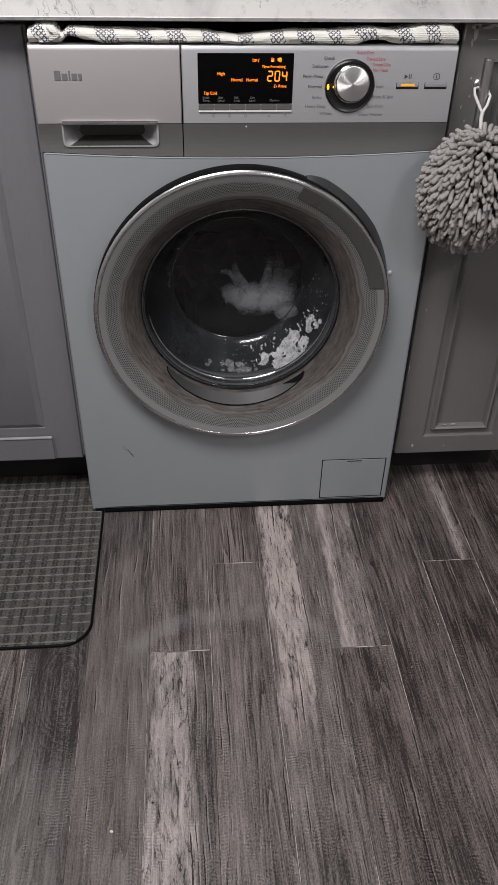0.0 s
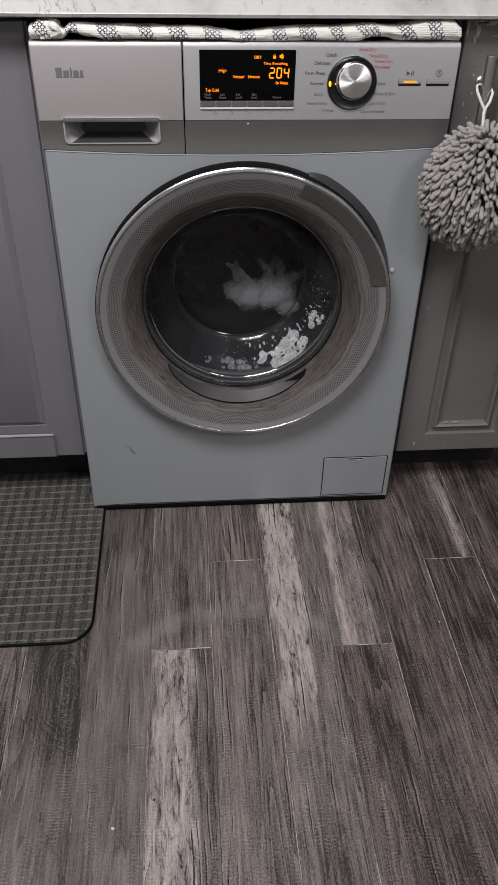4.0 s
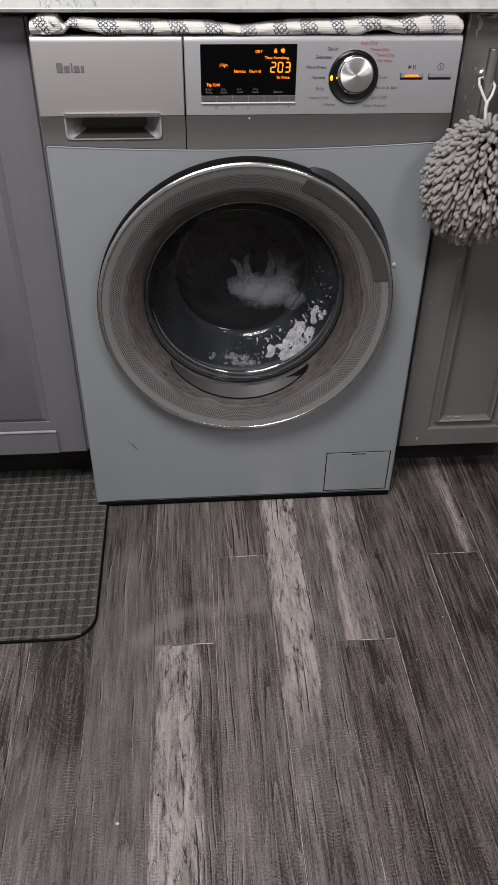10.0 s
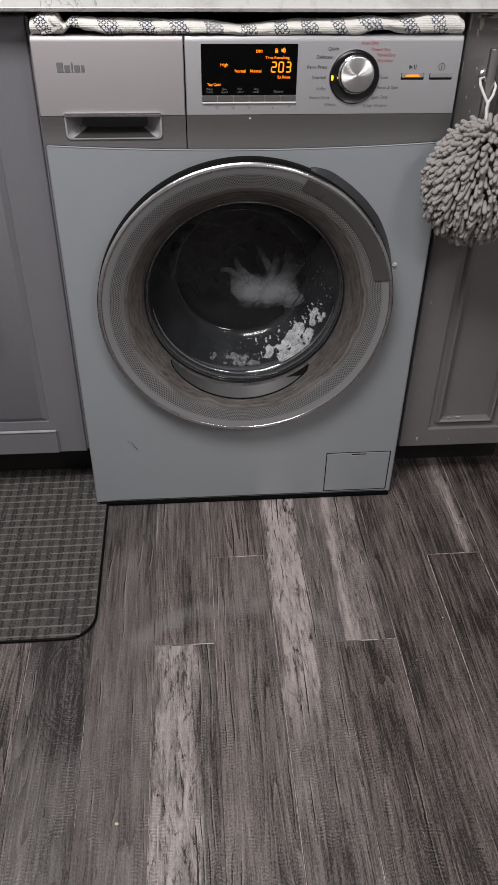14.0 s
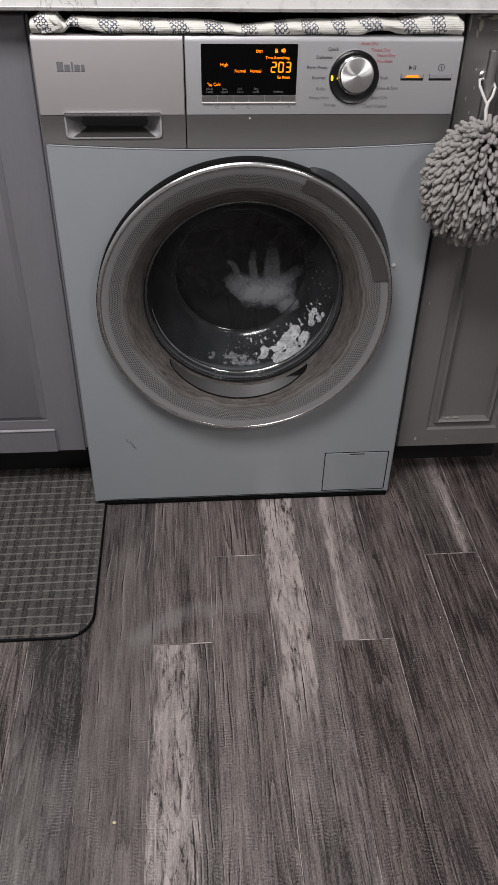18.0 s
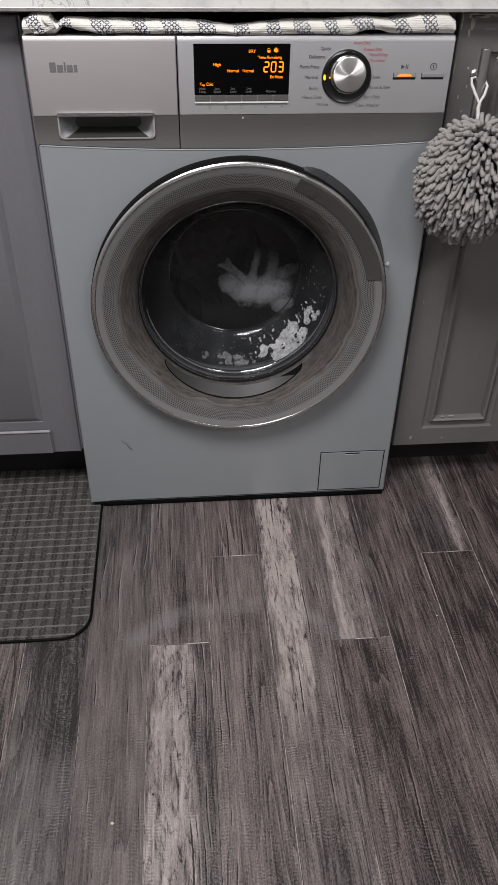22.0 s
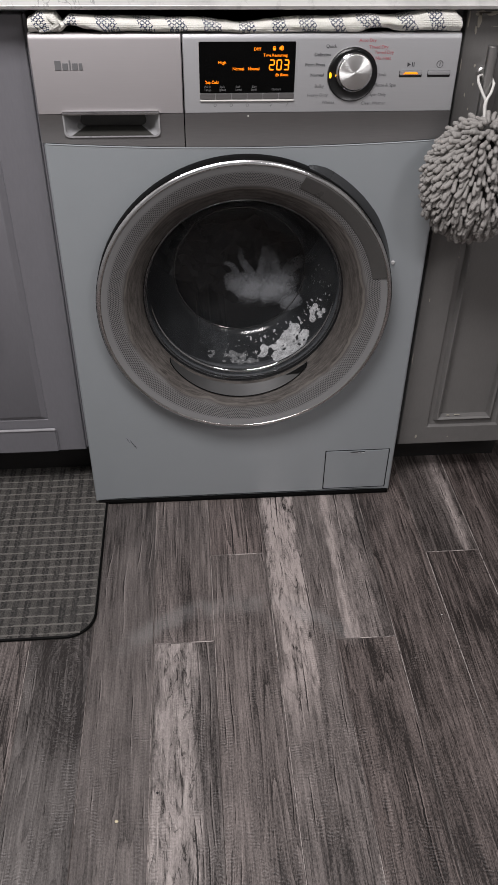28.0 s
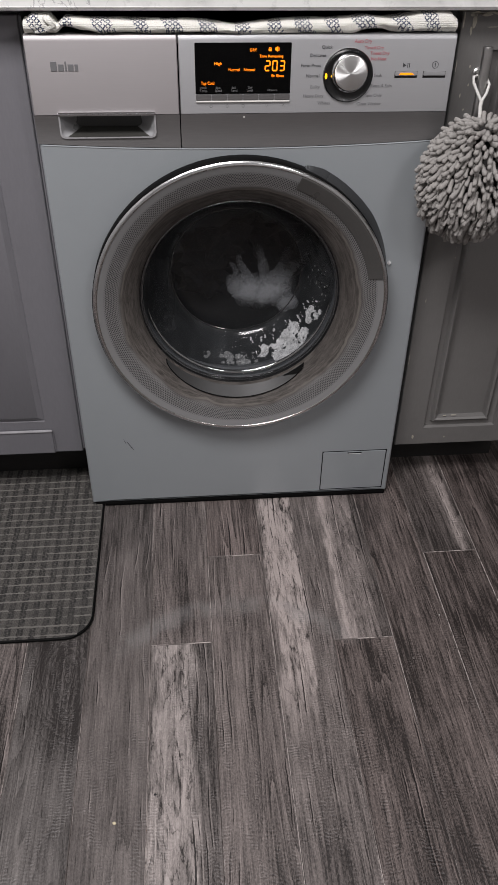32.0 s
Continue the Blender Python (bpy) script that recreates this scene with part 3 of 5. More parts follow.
def room():
    tagged(part("ground", box(R["x0"] - 0.1, R["x1"] + 0.1, R["y0"] - 0.1, R["y1"] + 0.1, -0.12, -0.0125), TOE, None), "dark subfloor under the planks", "subfloor", kind="structure")
    for nm, b in (("wall_north", (R["x0"] - 0.1, R["x1"] + 0.1, R["y1"], R["y1"] + 0.1)), ("wall_south", (R["x0"] - 0.1, R["x1"] + 0.1, R["y0"] - 0.1, R["y0"])),
                  ("wall_west", (R["x0"] - 0.1, R["x0"], R["y0"], R["y1"])), ("wall_east", (R["x1"], R["x1"] + 0.1, R["y0"], R["y1"]))):
        tagged(part(nm, box(*b, -0.0125, R["z1"]), WALL, None), "plain light painted kitchen wall", "wall", kind="structure")
    tagged(part("ceiling", box(R["x0"] - 0.1, R["x1"] + 0.1, R["y0"] - 0.1, R["y1"] + 0.1, R["z1"], R["z1"] + 0.1), WALL, None), "plain light painted ceiling", "ceiling", kind="structure")
    lamp = thing("ceiling_lamp", "flat white kitchen ceiling lamp, switched on", "lamp", (LAMP[0], LAMP[1], LAMP[2]))
    part("lamp_body", box(-0.65, 0.65, -0.4, 0.4, 0.0, 0.07, 0.01), WALL, lamp)
    # housing for the added fill lamp
    lamp = thing("ceiling_lamp", "small round white fill lamp on the ceiling, added and unseen", "lamp", FILL_LAMP)
    part("lamp_body", disc(0.33, 0.0, 0.07, steps=48, bevel=0.01), WALL, lamp).matrix_basis = pose(0, 0, 0, 90)


def countertop():
    top = thing("countertop", "white marble countertop with grey veins over the washer", "countertop")
    nose = [(0.0, 0.883), (-0.001, 0.8815), (0.001, 0.8775), (0.006, 0.876), (0.03, 0.876), (0.03, 0.912), (0.01, 0.912), (0.003, 0.909), (0.0, 0.903)]
    slab = [(0.03, 0.876), (0.655, 0.876), (0.655, 0.912), (0.03, 0.912)]
    for nm, prof in (("nosing", nose), ("slab", slab)):
        b = bmesh.new()
        xs = [R["x0"] + 0.002 + (R["x1"] - R["x0"] - 0.004) * i / 40 for i in range(41)]
        rows = [[b.verts.new((x, y, z)) for y, z in prof] for x in xs]
        for p, q in zip(rows, rows[1:]):
            for i in range(len(prof)):
                j = (i + 1) % len(prof)
                b.faces.new((p[i], p[j], q[j], q[i]))
        b.faces.new(rows[0])
        b.faces.new(rows[-1][::-1])
        part(nm, b, MARBLE, top)


# ---- cabinets ----
def bar_handle(parent, x, y, z0, z1, ydoor):
    h = part("handle", lathe([(0.00001, 0), (0.0062, 0), (0.0072, 0.001), (0.0072, z1 - z0 - 0.001), (0.0062, z1 - z0), (0.00001, z1 - z0)], 20), STEEL, parent, "brushed steel bar handle")
    h.matrix_basis = pose(x, y, z0, 90)
    for z in (z0 + 0.035, z1 - 0.04):
        p = part("standoff", lathe([(0.0058, y + 0.003), (0.0052, ydoor - 0.006), (0.0075, ydoor - 0.004), (0.0075, ydoor)], 16, centre=(x, 0, z)), STEEL, parent, "steel handle post")
        p.parent = h
        p.matrix_parent_inverse = h.matrix_basis.inverted()
    return h


def framed_panel(x0, x1, z0, z1, ix0, ix1, iz0, iz1, y, thick, steps):
    """A door slab whose middle steps through (inset, depth) rings from the frame's inner outline down to the panel."""
    b = bmesh.new()
    rings = [[(x0, z0), (x1, z0), (x1, z1), (x0, z1)]]
    ys = [y + 0.0015]
    e = 0.0015
    rings.append([(x0 + e, z0 + e), (x1 - e, z0 + e), (x1 - e, z1 - e), (x0 + e, z1 - e)])
    ys.append(y)
    for inset, depth in steps:
        rings.append([(ix0 + inset, iz0 + inset), (ix1 - inset, iz0 + inset), (ix1 - inset, iz1 - inset), (ix0 + inset, iz1 - inset)])
        ys.append(y + depth)
    vs = [[b.verts.new((px, yy, pz)) for px, pz in r] for r, yy in zip(rings, ys)]
    back = [b.verts.new((px, y + thick, pz)) for px, pz in rings[0]]
    for p, q in zip([back] + vs, vs):
        for i in range(4):
            j = (i + 1) % 4
            b.faces.new((p[i], p[j], q[j], q[i]))
    b.faces.new(vs[-1])
    b.faces.new(back[::-1])
    return b


def cabinets():
    c = thing("base_cabinet", "grey painted base cabinet with a recessed door panel", "cabinet", group="base cabinets")
    part("body", box(-1.2, -0.3075, 0.062, 0.655, 0.108, 0.868, 0.001), CABINET_L, c)
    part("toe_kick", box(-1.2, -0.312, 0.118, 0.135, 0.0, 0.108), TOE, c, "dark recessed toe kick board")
    d = part("door", framed_panel(-0.80, -0.309, 0.1085, 0.866, -0.735, -0.372, 0.183, 0.80, 0.04, 0.022, [(0, 0), (0.0010, 0.0022), (0.0105, -0.0032), (0.0113, -0.0036)]), CABINET_L, c)
    r = part("bottom_board", box(-0.80, -0.359, 0.034, 0.0405, 0.1095, 0.165, 0.0028, 3), CABINET_L, c, "thin board along the cabinet's foot")
    # light caught on the board's upper ledge, built as a pale strip
    part("board_lip", box(-0.80, -0.3605, 0.0322, 0.0365, 0.1618, 0.1662, 0.0012, 2), surface("ledge_highlight", (0.42, 0.415, 0.43), 0.3, 0.0, 0.2), c, "pale strip standing for the highlight along the foot board's ledge")
    part("edge_strip", box(-0.3085, -0.3045, 0.043, 0.075, 0.112, 0.866, 0.0012), CABINET_L, c)
    bar_handle(c, -0.447, 0.005, 0.40, 0.56, 0.04)
    c2 = thing("base_cabinet", "narrow warm grey cabinet with chipped paint beside the washer", "cabinet", group="base cabinets")
    part("body", box(0.3025, 0.56, 0.052, 0.655, 0.094, 0.874, 0.0015), CABINET_R, c2)
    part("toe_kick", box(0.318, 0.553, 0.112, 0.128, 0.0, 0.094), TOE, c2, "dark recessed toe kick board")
    door = part("door", framed_panel(0.3115, 0.548, 0.0985, 0.872, 0.364, 0.508, 0.139, 0.822, 0.03, 0.0215,
                                     [(0, 0), (0.0025, 0.006), (0.013, 0.009), (0.0155, 0.0012), (0.019, -0.0016), (0.0225, 0.001), (0.0245, 0.0115)]), CABINET_R, c2)
    bar_handle(c2, 0.3455, 0.0, 0.665, 0.832, 0.03)
    rng = random.Random(4)
    for x, z, w, h in ((0.3265, 0.835, 0.004, 0.012), (0.338, 0.8565, 0.016, 0.003), (0.362, 0.8565, 0.012, 0.003), (0.396, 0.8565, 0.014, 0.003), (0.43, 0.8565, 0.02, 0.003), (0.358, 0.8395, 0.022, 0.0014), (0.39, 0.8405, 0.02, 0.0014), (0.349, 0.79, 0.0012, 0.015), (0.326, 0.76, 0.0018, 0.006), (0.3255, 0.60, 0.0015, 0.006), (0.3262, 0.42, 0.0014, 0.008), (0.365, 0.5, 0.002, 0.002), (0.53, 0.2, 0.003, 0.003), (0.41, 0.115, 0.003, 0.0018), (0.330, 0.846, 0.007, 0.024), (0.327, 0.855, 0.012, 0.006), (0.345, 0.8555, 0.02, 0.005), (0.375, 0.856, 0.024, 0.004), (0.41, 0.8555, 0.018, 0.005), 
                       (0.385, 0.836, 0.014, 0.0025), (0.377, 0.813, 0.006, 0.003), (0.345, 0.118, 0.006, 0.010), (0.403, 0.1668, 0.007, 0.0016), (0.421, 0.1672, 0.012, 0.0016), (0.334, 0.80, 0.003, 0.005),
                       (0.336, 0.775, 0.002, 0.006), (0.3345, 0.74, 0.002, 0.004), (0.36, 0.80, 0.003, 0.002), (0.3142, 0.848, 0.003, 0.022), (0.332, 0.8575, 0.018, 0.004), (0.356, 0.8578, 0.026, 0.003), (0.3130, 0.80, 0.0014, 0.022), (0.3130, 0.70, 0.0011, 0.03), (0.3130, 0.55, 0.0012, 0.04), (0.3130, 0.30, 0.0011, 0.03), (0.485, 0.27, 0.002, 0.004), (0.452, 0.49, 0.003, 0.0025), (0.43, 0.63, 0.002, 0.002)):
        z += 0.012 if z > 0.828 else 0.0
        pts = [(x + w / 2 * (0.6 + 0.5 * rng.random()) * math.cos(a), z + h / 2 * (0.6 + 0.5 * rng.random()) * math.sin(a)) for a in [k * math.tau / 9 for k in range(9)]]
        on_panel = 0.379 < x < 0.493 and 0.155 < z < 0.807
        on_bead = 0.16 < z < 0.17 and x > 0.39
        y = 0.0312 if on_bead else 0.0386 if on_panel else 0.03
        part("paint_chip", prism(pts, y - 0.0006, y + 0.001), CHIP, c2, "bare cream spot in the paint", 0)


# ---- the washer ----
W, TOP, BASE = 0.2975, 0.848, 0.0085
ZD = 0.4430
XD = -0.003


def band_edge(x):
    """Lower rim of the dark band: sags a little towards the middle."""
    return 0.697 + 0.009 * (x / W) ** 2


def washer():
    w = thing("washing_machine", "silver front-loading washing machine with a round glass door, running", "washing machine")
    # cabinet with the door hole through its front
    b = bmesh.new()
    n = 96
    ring = [(0.232 * math.cos(a), ZD + 0.232 * math.sin(a)) for a in [k * math.tau / n for k in range(n)]]
    outer = []
    for k in range(n):
        a = k * math.tau / n
        cx, cz = math.cos(a), math.sin(a)
        s = min((W - 0.004) / abs(cx) if abs(cx) > 1e-6 else 9, ((0.70 - ZD) if cz > 0 else (ZD - BASE - 0.004)) / abs(cz) if abs(cz) > 1e-6 else 9)
        outer.append((s * cx, ZD + s * cz))
    vi = [b.verts.new((x, 0, z)) for x, z in ring]
    vd = [b.verts.new((x, 0.06, z)) for x, z in ring]
    vo = [b.verts.new((x, 0, band_edge(x) if z > 0.69 else z)) for x, z in outer]
    for k in range(n):
        j = (k + 1) % n
        b.faces.new((vi[k], vi[j], vo[j], vo[k]))
        b.faces.new((vi[j], vi[k], vd[k], vd[j]))
    for sx in (-1, 1):
        x = sx * (W - 0.004)
        edge = sorted([v for v in vo if abs(v.co.x - x) < 1e-5], key=lambda v: v.co.z)
        corner_b = min(vo, key=lambda v: (v.co.x - x) ** 2 + (v.co.z - BASE - 0.004) ** 2)
        corner_b.co = (x, 0, BASE + 0.0015)
        corner_t = min(vo, key=lambda v: (v.co.x - x) ** 2 + (v.co.z - 0.706) ** 2)
        corner_t.co = (x, 0, band_edge(x))
    part("front_panel", b, SILVER, w, "silver-grey painted front panel", 0.5)
    edge = [-W + 0.004 + (2 * W - 0.008) * i / 60 for i in range(61)]
    part("front_edge", tube([(x, 0.0006, band_edge(x) - 0.0014) for x in edge], 0.0013, 8), SILVER, w, "bright upper edge of the front panel")
    # rounded side edges of the front and the sides themselves
    for sx in (-1, 1):
        prof = [(W - 0.004, 0.0), (W - 0.0022, 0.0005), (W - 0.0007, 0.0018), (W, 0.004), (W, 0.58)]
        s = bmesh.new()
        lo = [s.verts.new((sx * x, y, BASE)) for x, y in prof]
        hi = [s.verts.new((sx * x, y, 0.7055)) for x, y in prof]
        for i in range(len(prof) - 1):
            s.faces.new((lo[i], lo[i + 1], hi[i + 1], hi[i]))
        part("side_panel", s, SILVER, w)
    e = bmesh.new()
    prof = [(0.0, BASE + 0.0015), (0.0004, BASE + 0.0005), (0.0015, BASE), (0.58, BASE)]
    rows = [[e.verts.new((sx * (W - 0.003), y, z)) for y, z in prof] for sx in (-1, 1)]
    for i in range(len(prof) - 1):
        e.faces.new((rows[0][i], rows[0][i + 1], rows[1][i + 1], rows[1][i]))
    part("base_edge", e, SILVER, w)
    # black strips built in place of the shade below the front panel
    part("plinth", box(-0.2735, W - 0.004, -0.004, 0.03, 0.0004, BASE - 0.0012, 0.001), MATT_BLACK, w, "added black strip standing in for the shade under the washer")
    part("plinth", box(-W + 0.006, -0.274, -0.005, 0.03, 0.0066, BASE - 0.0008), MATT_BLACK, w, "added black strip standing in for the shade under the washer")
    part("top_plate", box(-W + 0.001, W - 0.001, 0.012, 0.59, 0.835, TOP - 0.001, 0.003), PANEL, w)
    part("back_panel", box(-W + 0.002, W - 0.002, 0.575, 0.585, BASE, 0.834), DARK, w)
    part("upper_side", box(-W + 0.001, -W + 0.004, 0.02, 0.575, 0.7055, 0.834), SILVER, w)
    part("upper_side", box(W - 0.004, W - 0.001, 0.02, 0.575, 0.7055, 0.834), SILVER, w)
    for x in (-0.25, 0.25):
        for y in (0.06, 0.52):
            part("foot", lathe([(0.00001, 0.0), (0.02, 0.0), (0.02, 0.006), (0.012, 0.009), (0.012, 0.014), (0.00001, 0.014)], 20), RUBBER, w, "black levelling foot").matrix_basis = pose(x, y, 0, 90)
    # upper fascia: drawer front and control panel, each with its dark lower band
    SEAM = -0.0922

    def strip(x0, x1, z_top, z_low, y, n=24, bm=None):
        """A gently hollow strip between two heights; heights may be functions of x."""
        s = bm or bmesh.new()
        rows = []
        for i in range(n + 1):
            x = x0 + (x1 - x0) * i / n
            t, l = (z_top(x) if callable(z_top) else z_top), (z_low(x) if callable(z_low) else z_low)
            rows.append([s.verts.new((x, y(u), l + (t - l) * u)) for u in [k / 8 for k in range(9)]])
        for p, q in zip(rows, rows[1:]):
            for k in range(8):
                s.faces.new((p[k], q[k], q[k + 1], p[k + 1]))
        return s

    hollow = lambda u: 0.0022 * math.sin(math.pi * u) - 0.0006
    low = lambda x: band_edge(x) + 0.0008

    def fascia(name, x0, x1, material, z0=0.7455):
        s = bmesh.new()
        prof = [(0.02, z0), (0.0, z0), (-0.0006, z0 + 0.0008), (-0.0004, TOP - 0.007), (0.0004, TOP - 0.0032), (0.0022, TOP - 0.0008), (0.005, TOP), (0.02, TOP)]
        rr = [[s.verts.new((x, y + (0.0015 if ex else 0), z)) for y, z in prof] for x, ex in ((x0, 1), (x0 + 0.0012, 0), (x1 - 0.0012, 0), (x1, 1))]
        for p, q in zip(rr, rr[1:]):
            for k in range(len(prof) - 1):
                s.faces.new((p[k], q[k], q[k + 1], p[k + 1]))
        s.faces.new(rr[0][::-1])
        s.faces.new(rr[-1])
        return part(name, s, material, w)

    fascia("drawer_front", -W - 0.0015, SEAM - 0.0008, DRAWER)["label"] = "satin silver detergent drawer front"
    fascia("control_panel", SEAM + 0.0008, W + 0.0015, PANEL)["label"] = "brushed silver control panel"
    part("band", strip(SEAM + 0.0008, W + 0.0015, 0.7455, low, hollow, 40), BAND, w, "dark brushed band under the controls")
    # drawer band with the grip's opening
    G0, G1, GB, GT = -0.2655, -0.1275, 0.7135, 0.7455
    d = strip(-W - 0.0015, G0, 0.7455, low, hollow, 8)
    d = strip(G1, SEAM - 0.0008, 0.7455, low, hollow, 8, d)
    d = strip(G0, G1, GB, low, lambda u: hollow(u * 0.28), 24, d)
    part("band", d, BAND, w, "dark brushed band under the drawer")
    part("fascia_backing", box(-W + 0.004, W - 0.004, 0.045, 0.05, 0.69, 0.835), DARK, w)
    g = bmesh.new()
    turn = [radians(180 + 90 * k / 6) for k in range(7)]
    corner = [(0.0075 * (1 + math.cos(a)), 0.0075 * (1 + math.sin(a))) for a in turn]
    front = [(G0, GT)] + [(G0 + x, GB + z) for x, z in corner] + [(G1 - x, GB + z) for x, z in corner[::-1]] + [(G1, GT)]
    last = len(front) - 1

    def inward(x, by):
        return x + by if x < (G0 + G1) / 2 else x - by

    v0 = [g.verts.new((x, 0.002, z)) for x, z in front]
    v1 = [g.verts.new((x, -0.0012, z)) for x, z in front]
    v2 = [g.verts.new((inward(x, 0.0022), -0.0012, z + (0.0020 if z < GT - 0.001 else 0))) for x, z in front]
    v3 = [g.verts.new((inward(x, 0.021 if z < GT - 0.001 else 0.025), 0.033, min(z + 0.0075, GT))) for x, z in front]
    for p, q in ((v0, v1), (v1, v2), (v2, v3)):
        for k in range(last):
            if q is not v3 or k != last // 2:
                g.faces.new((p[k], p[k + 1], q[k + 1], q[k]))
    gf = bmesh.new()
    mid = last // 2
    gf.faces.new([gf.verts.new(v.co) for v in (v2[mid], v2[mid + 1], v3[mid + 1], v3[mid])])
    part("grip_floor", gf, surface("grip_floor_plastic", (0.05, 0.049, 0.045), 0.35, 0.1, 0.1), w, "dark floor of the drawer grip")
    part("drawer_grip", g, surface("pale_grip", (0.5, 0.5, 0.51), 0.3, 0.4, 0.1), w, "pale silver rim of the drawer grip")
    for xa, sg in ((G0, 1), (G1, -1)):
        part("band_corner", prism([(xa, GB - 0.0004)] + [(xa + sg * x, GB + z) for x, z in corner[::-1]], 0.0004, 0.003), BAND, w, "", 0)
    part("grip_back", box(G0 + 0.015, G1 - 0.015, 0.033, 0.036, GB + 0.004, GT), surface("grip_back_plastic", (0.06, 0.06, 0.058), 0.4, 0.0, 0.15), w)
    part("grip_roof", box(G0, G1, 0.002, 0.036, GT - 0.001, GT + 0.001), BLACK, w)
    part("grip_lip", box(G0 - 0.0012, G1 + 0.0012, -0.0055, 0.003, GT - 0.0005, GT + 0.0045, 0.0022, 4), CHROME, w, "chrome strip over the drawer grip")
    # maker's mark as plain bars
    x = -0.267
    for wd, h in ((0.0085, 0.0125), (0.0075, 0.009), (0.0022, 0.0125), (0.0075, 0.009), (0.0045, 0.009)):
        part("logo_bar", box(x, x + wd, -0.0012, 0.0, 0.8035, 0.8035 + h, 0.0003, 1), PALE_INK, w, "grey maker's mark bar", 0)
        x += wd + 0.0018
    # display
    part("display", box(-0.069, 0.0655, -0.0016, 0.004, 0.7725, 0.8385, 0.0006), DISPLAY, w, "black glass display with amber characters")
    for i in range(6):
        x0 = -0.0688 + i * 0.02245
        part("button", box(x0, x0 + 0.0218, -0.0022, 0.003, 0.7640, 0.7718, 0.0009), BAND, w, "small dark silver push button")
    part("button_rail", box(-0.0690, 0.0657, -0.0030, 0.002, 0.7612, 0.7636, 0.0009), CORD, w, "bright rail under the push buttons")
    yd = -0.0019
    texts = (("DRY", 0.0072, 0.8275, 0.0055, 0.0095), ("Time Remaining", 0.0205, 0.8198, 0.0052, 0.0335), ("High", -0.0425, 0.8105, 0.0058, 0.0105), ("Normal", -0.0225, 0.8025, 0.0056, 0.0155),
             ("Normal", -0.001, 0.8025, 0.0056, 0.0155), ("Ex Rinse", 0.038, 0.7945, 0.0054, 0.0175), ("Tap Cold", -0.0612, 0.785, 0.0058, 0.0185))
    for s, x, z, size, wd in texts:
        lettering("lit_word", s, x, yd, z, size, AMBER, w, width=wd, label="lit amber word", bold=0.0)
    for s, x, z in (("Wash", -0.063, 0.7795), ("Temp.", -0.063, 0.7757), ("Spin", -0.0405, 0.7795), ("Speed", -0.042, 0.7757), ("Soil", -0.018, 0.7795), ("Level", -0.0185, 0.7757), ("Dry", 0.005, 0.7795), ("Level", 0.0035, 0.7757), ("Options", 0.033, 0.776)):
        lettering("printed_word", s, x, yd, z, 0.0042, PALE_INK, w)
    # lock and sound signs
    ob = part("lock_sign", box(0.0335, 0.0375, yd - 0.0002, yd + 0.0006, 0.8255, 0.8285, 0, bm=lathe([(0.0013, yd), (0.0019, yd), (0.0019, yd + 0.0006), (0.0013, yd + 0.0006)], 16, 0, math.pi, (0.0355, 0, 0.8288))), AMBER, w, "lit amber lock sign", 0)
    oc = part("sound_sign", prism([(0.0425, 0.8265), (0.0443, 0.8265), (0.0465, 0.8245), (0.0465, 0.832), (0.0443, 0.830), (0.0425, 0.830)], yd, yd + 0.0006, box(0.0473, 0.0483, yd, yd + 0.0006, 0.8262, 0.8302)), AMBER, w, "lit amber speaker sign", 0)

    ob.location.z = oc.location.z = 0.0022

    # digits of seven strokes
    def stroke(length, wide):
        h = wide / 2
        return prism([(-length / 2, 0), (-length / 2 + h, -h), (length / 2 - h, -h), (length / 2, 0), (length / 2 - h, h), (-length / 2 + h, h)], -0.0003, 0.0003)

    SW, SH, ST = 0.0062, 0.0062, 0.0017
    spots = {"a": (0, SH, 0), "d": (0, -SH, 0), "g": (0, 0, 0), "b": (SW / 2, SH / 2, 90), "c": (SW / 2, -SH / 2, 90), "e": (-SW / 2, -SH / 2, 90), "f": (-SW / 2, SH / 2, 90)}

    def stroke_pose(digit_x, key, lift=0.0):
        dx, dz, turn = spots[key]
        return pose(digit_x + dx + dz * 0.06, yd - lift, 0.8092 + dz, 0, turn, 0)

    moving = []
    for digit_x, keys in ((0.0325, "abged"), (0.0427, "abcdef"), (0.0529, "gbc")):
        for key in keys:
            part("digit_stroke", stroke(SW if key in "adg" else SH, ST), AMBER, w, "lit amber digit stroke", 0).matrix_basis = stroke_pose(digit_x, key)
    for goal in "ad":
        ob = part("digit_stroke", stroke(SW, ST), AMBER, w, "lit amber digit stroke", 0)
        moving.append((ob, stroke_pose(0.0529, "f", 0.0004 if goal == "d" else 0.0), stroke_pose(0.0529, goal)))
    # dial
    kx, kz = 0.1475, 0.7955
    part("dial", lathe([(0.0352, 0.001), (0.0350, -0.003), (0.0338, -0.0040), (0.0325, -0.0032), (0.027, -0.0015), (0.00001, -0.0015)], 64, centre=(kx, 0, kz)), BLACK, w, "glossy black ring round the dial")
    part("dial_trim", lathe([(0.0362, 0.001), (0.0362, -0.0014), (0.0355, -0.0022), (0.035, -0.0012)], 64, centre=(kx, 0, kz)), CHROME, w, "thin chrome trim ring")
    cxk, czk = kx + 0.0022, kz + 0.0052
    k = Nodes("turned_aluminium")
    tan = k.node("ShaderNodeTangent", direction_type="RADIAL", axis="Y")
    k.put(k.bsdf.inputs["Tangent"], tan.outputs[0])
    k.set(base=(0.95, 0.95, 0.94), metal=0.95, rough=0.46, aniso=0.97)
    cap = part("dial_cap", lathe([(0.00001, -0.0118), (0.0222, -0.0116), (0.0230, -0.0112), (0.0234, -0.0105)], 72), k.m, w, "turned aluminium dial face")
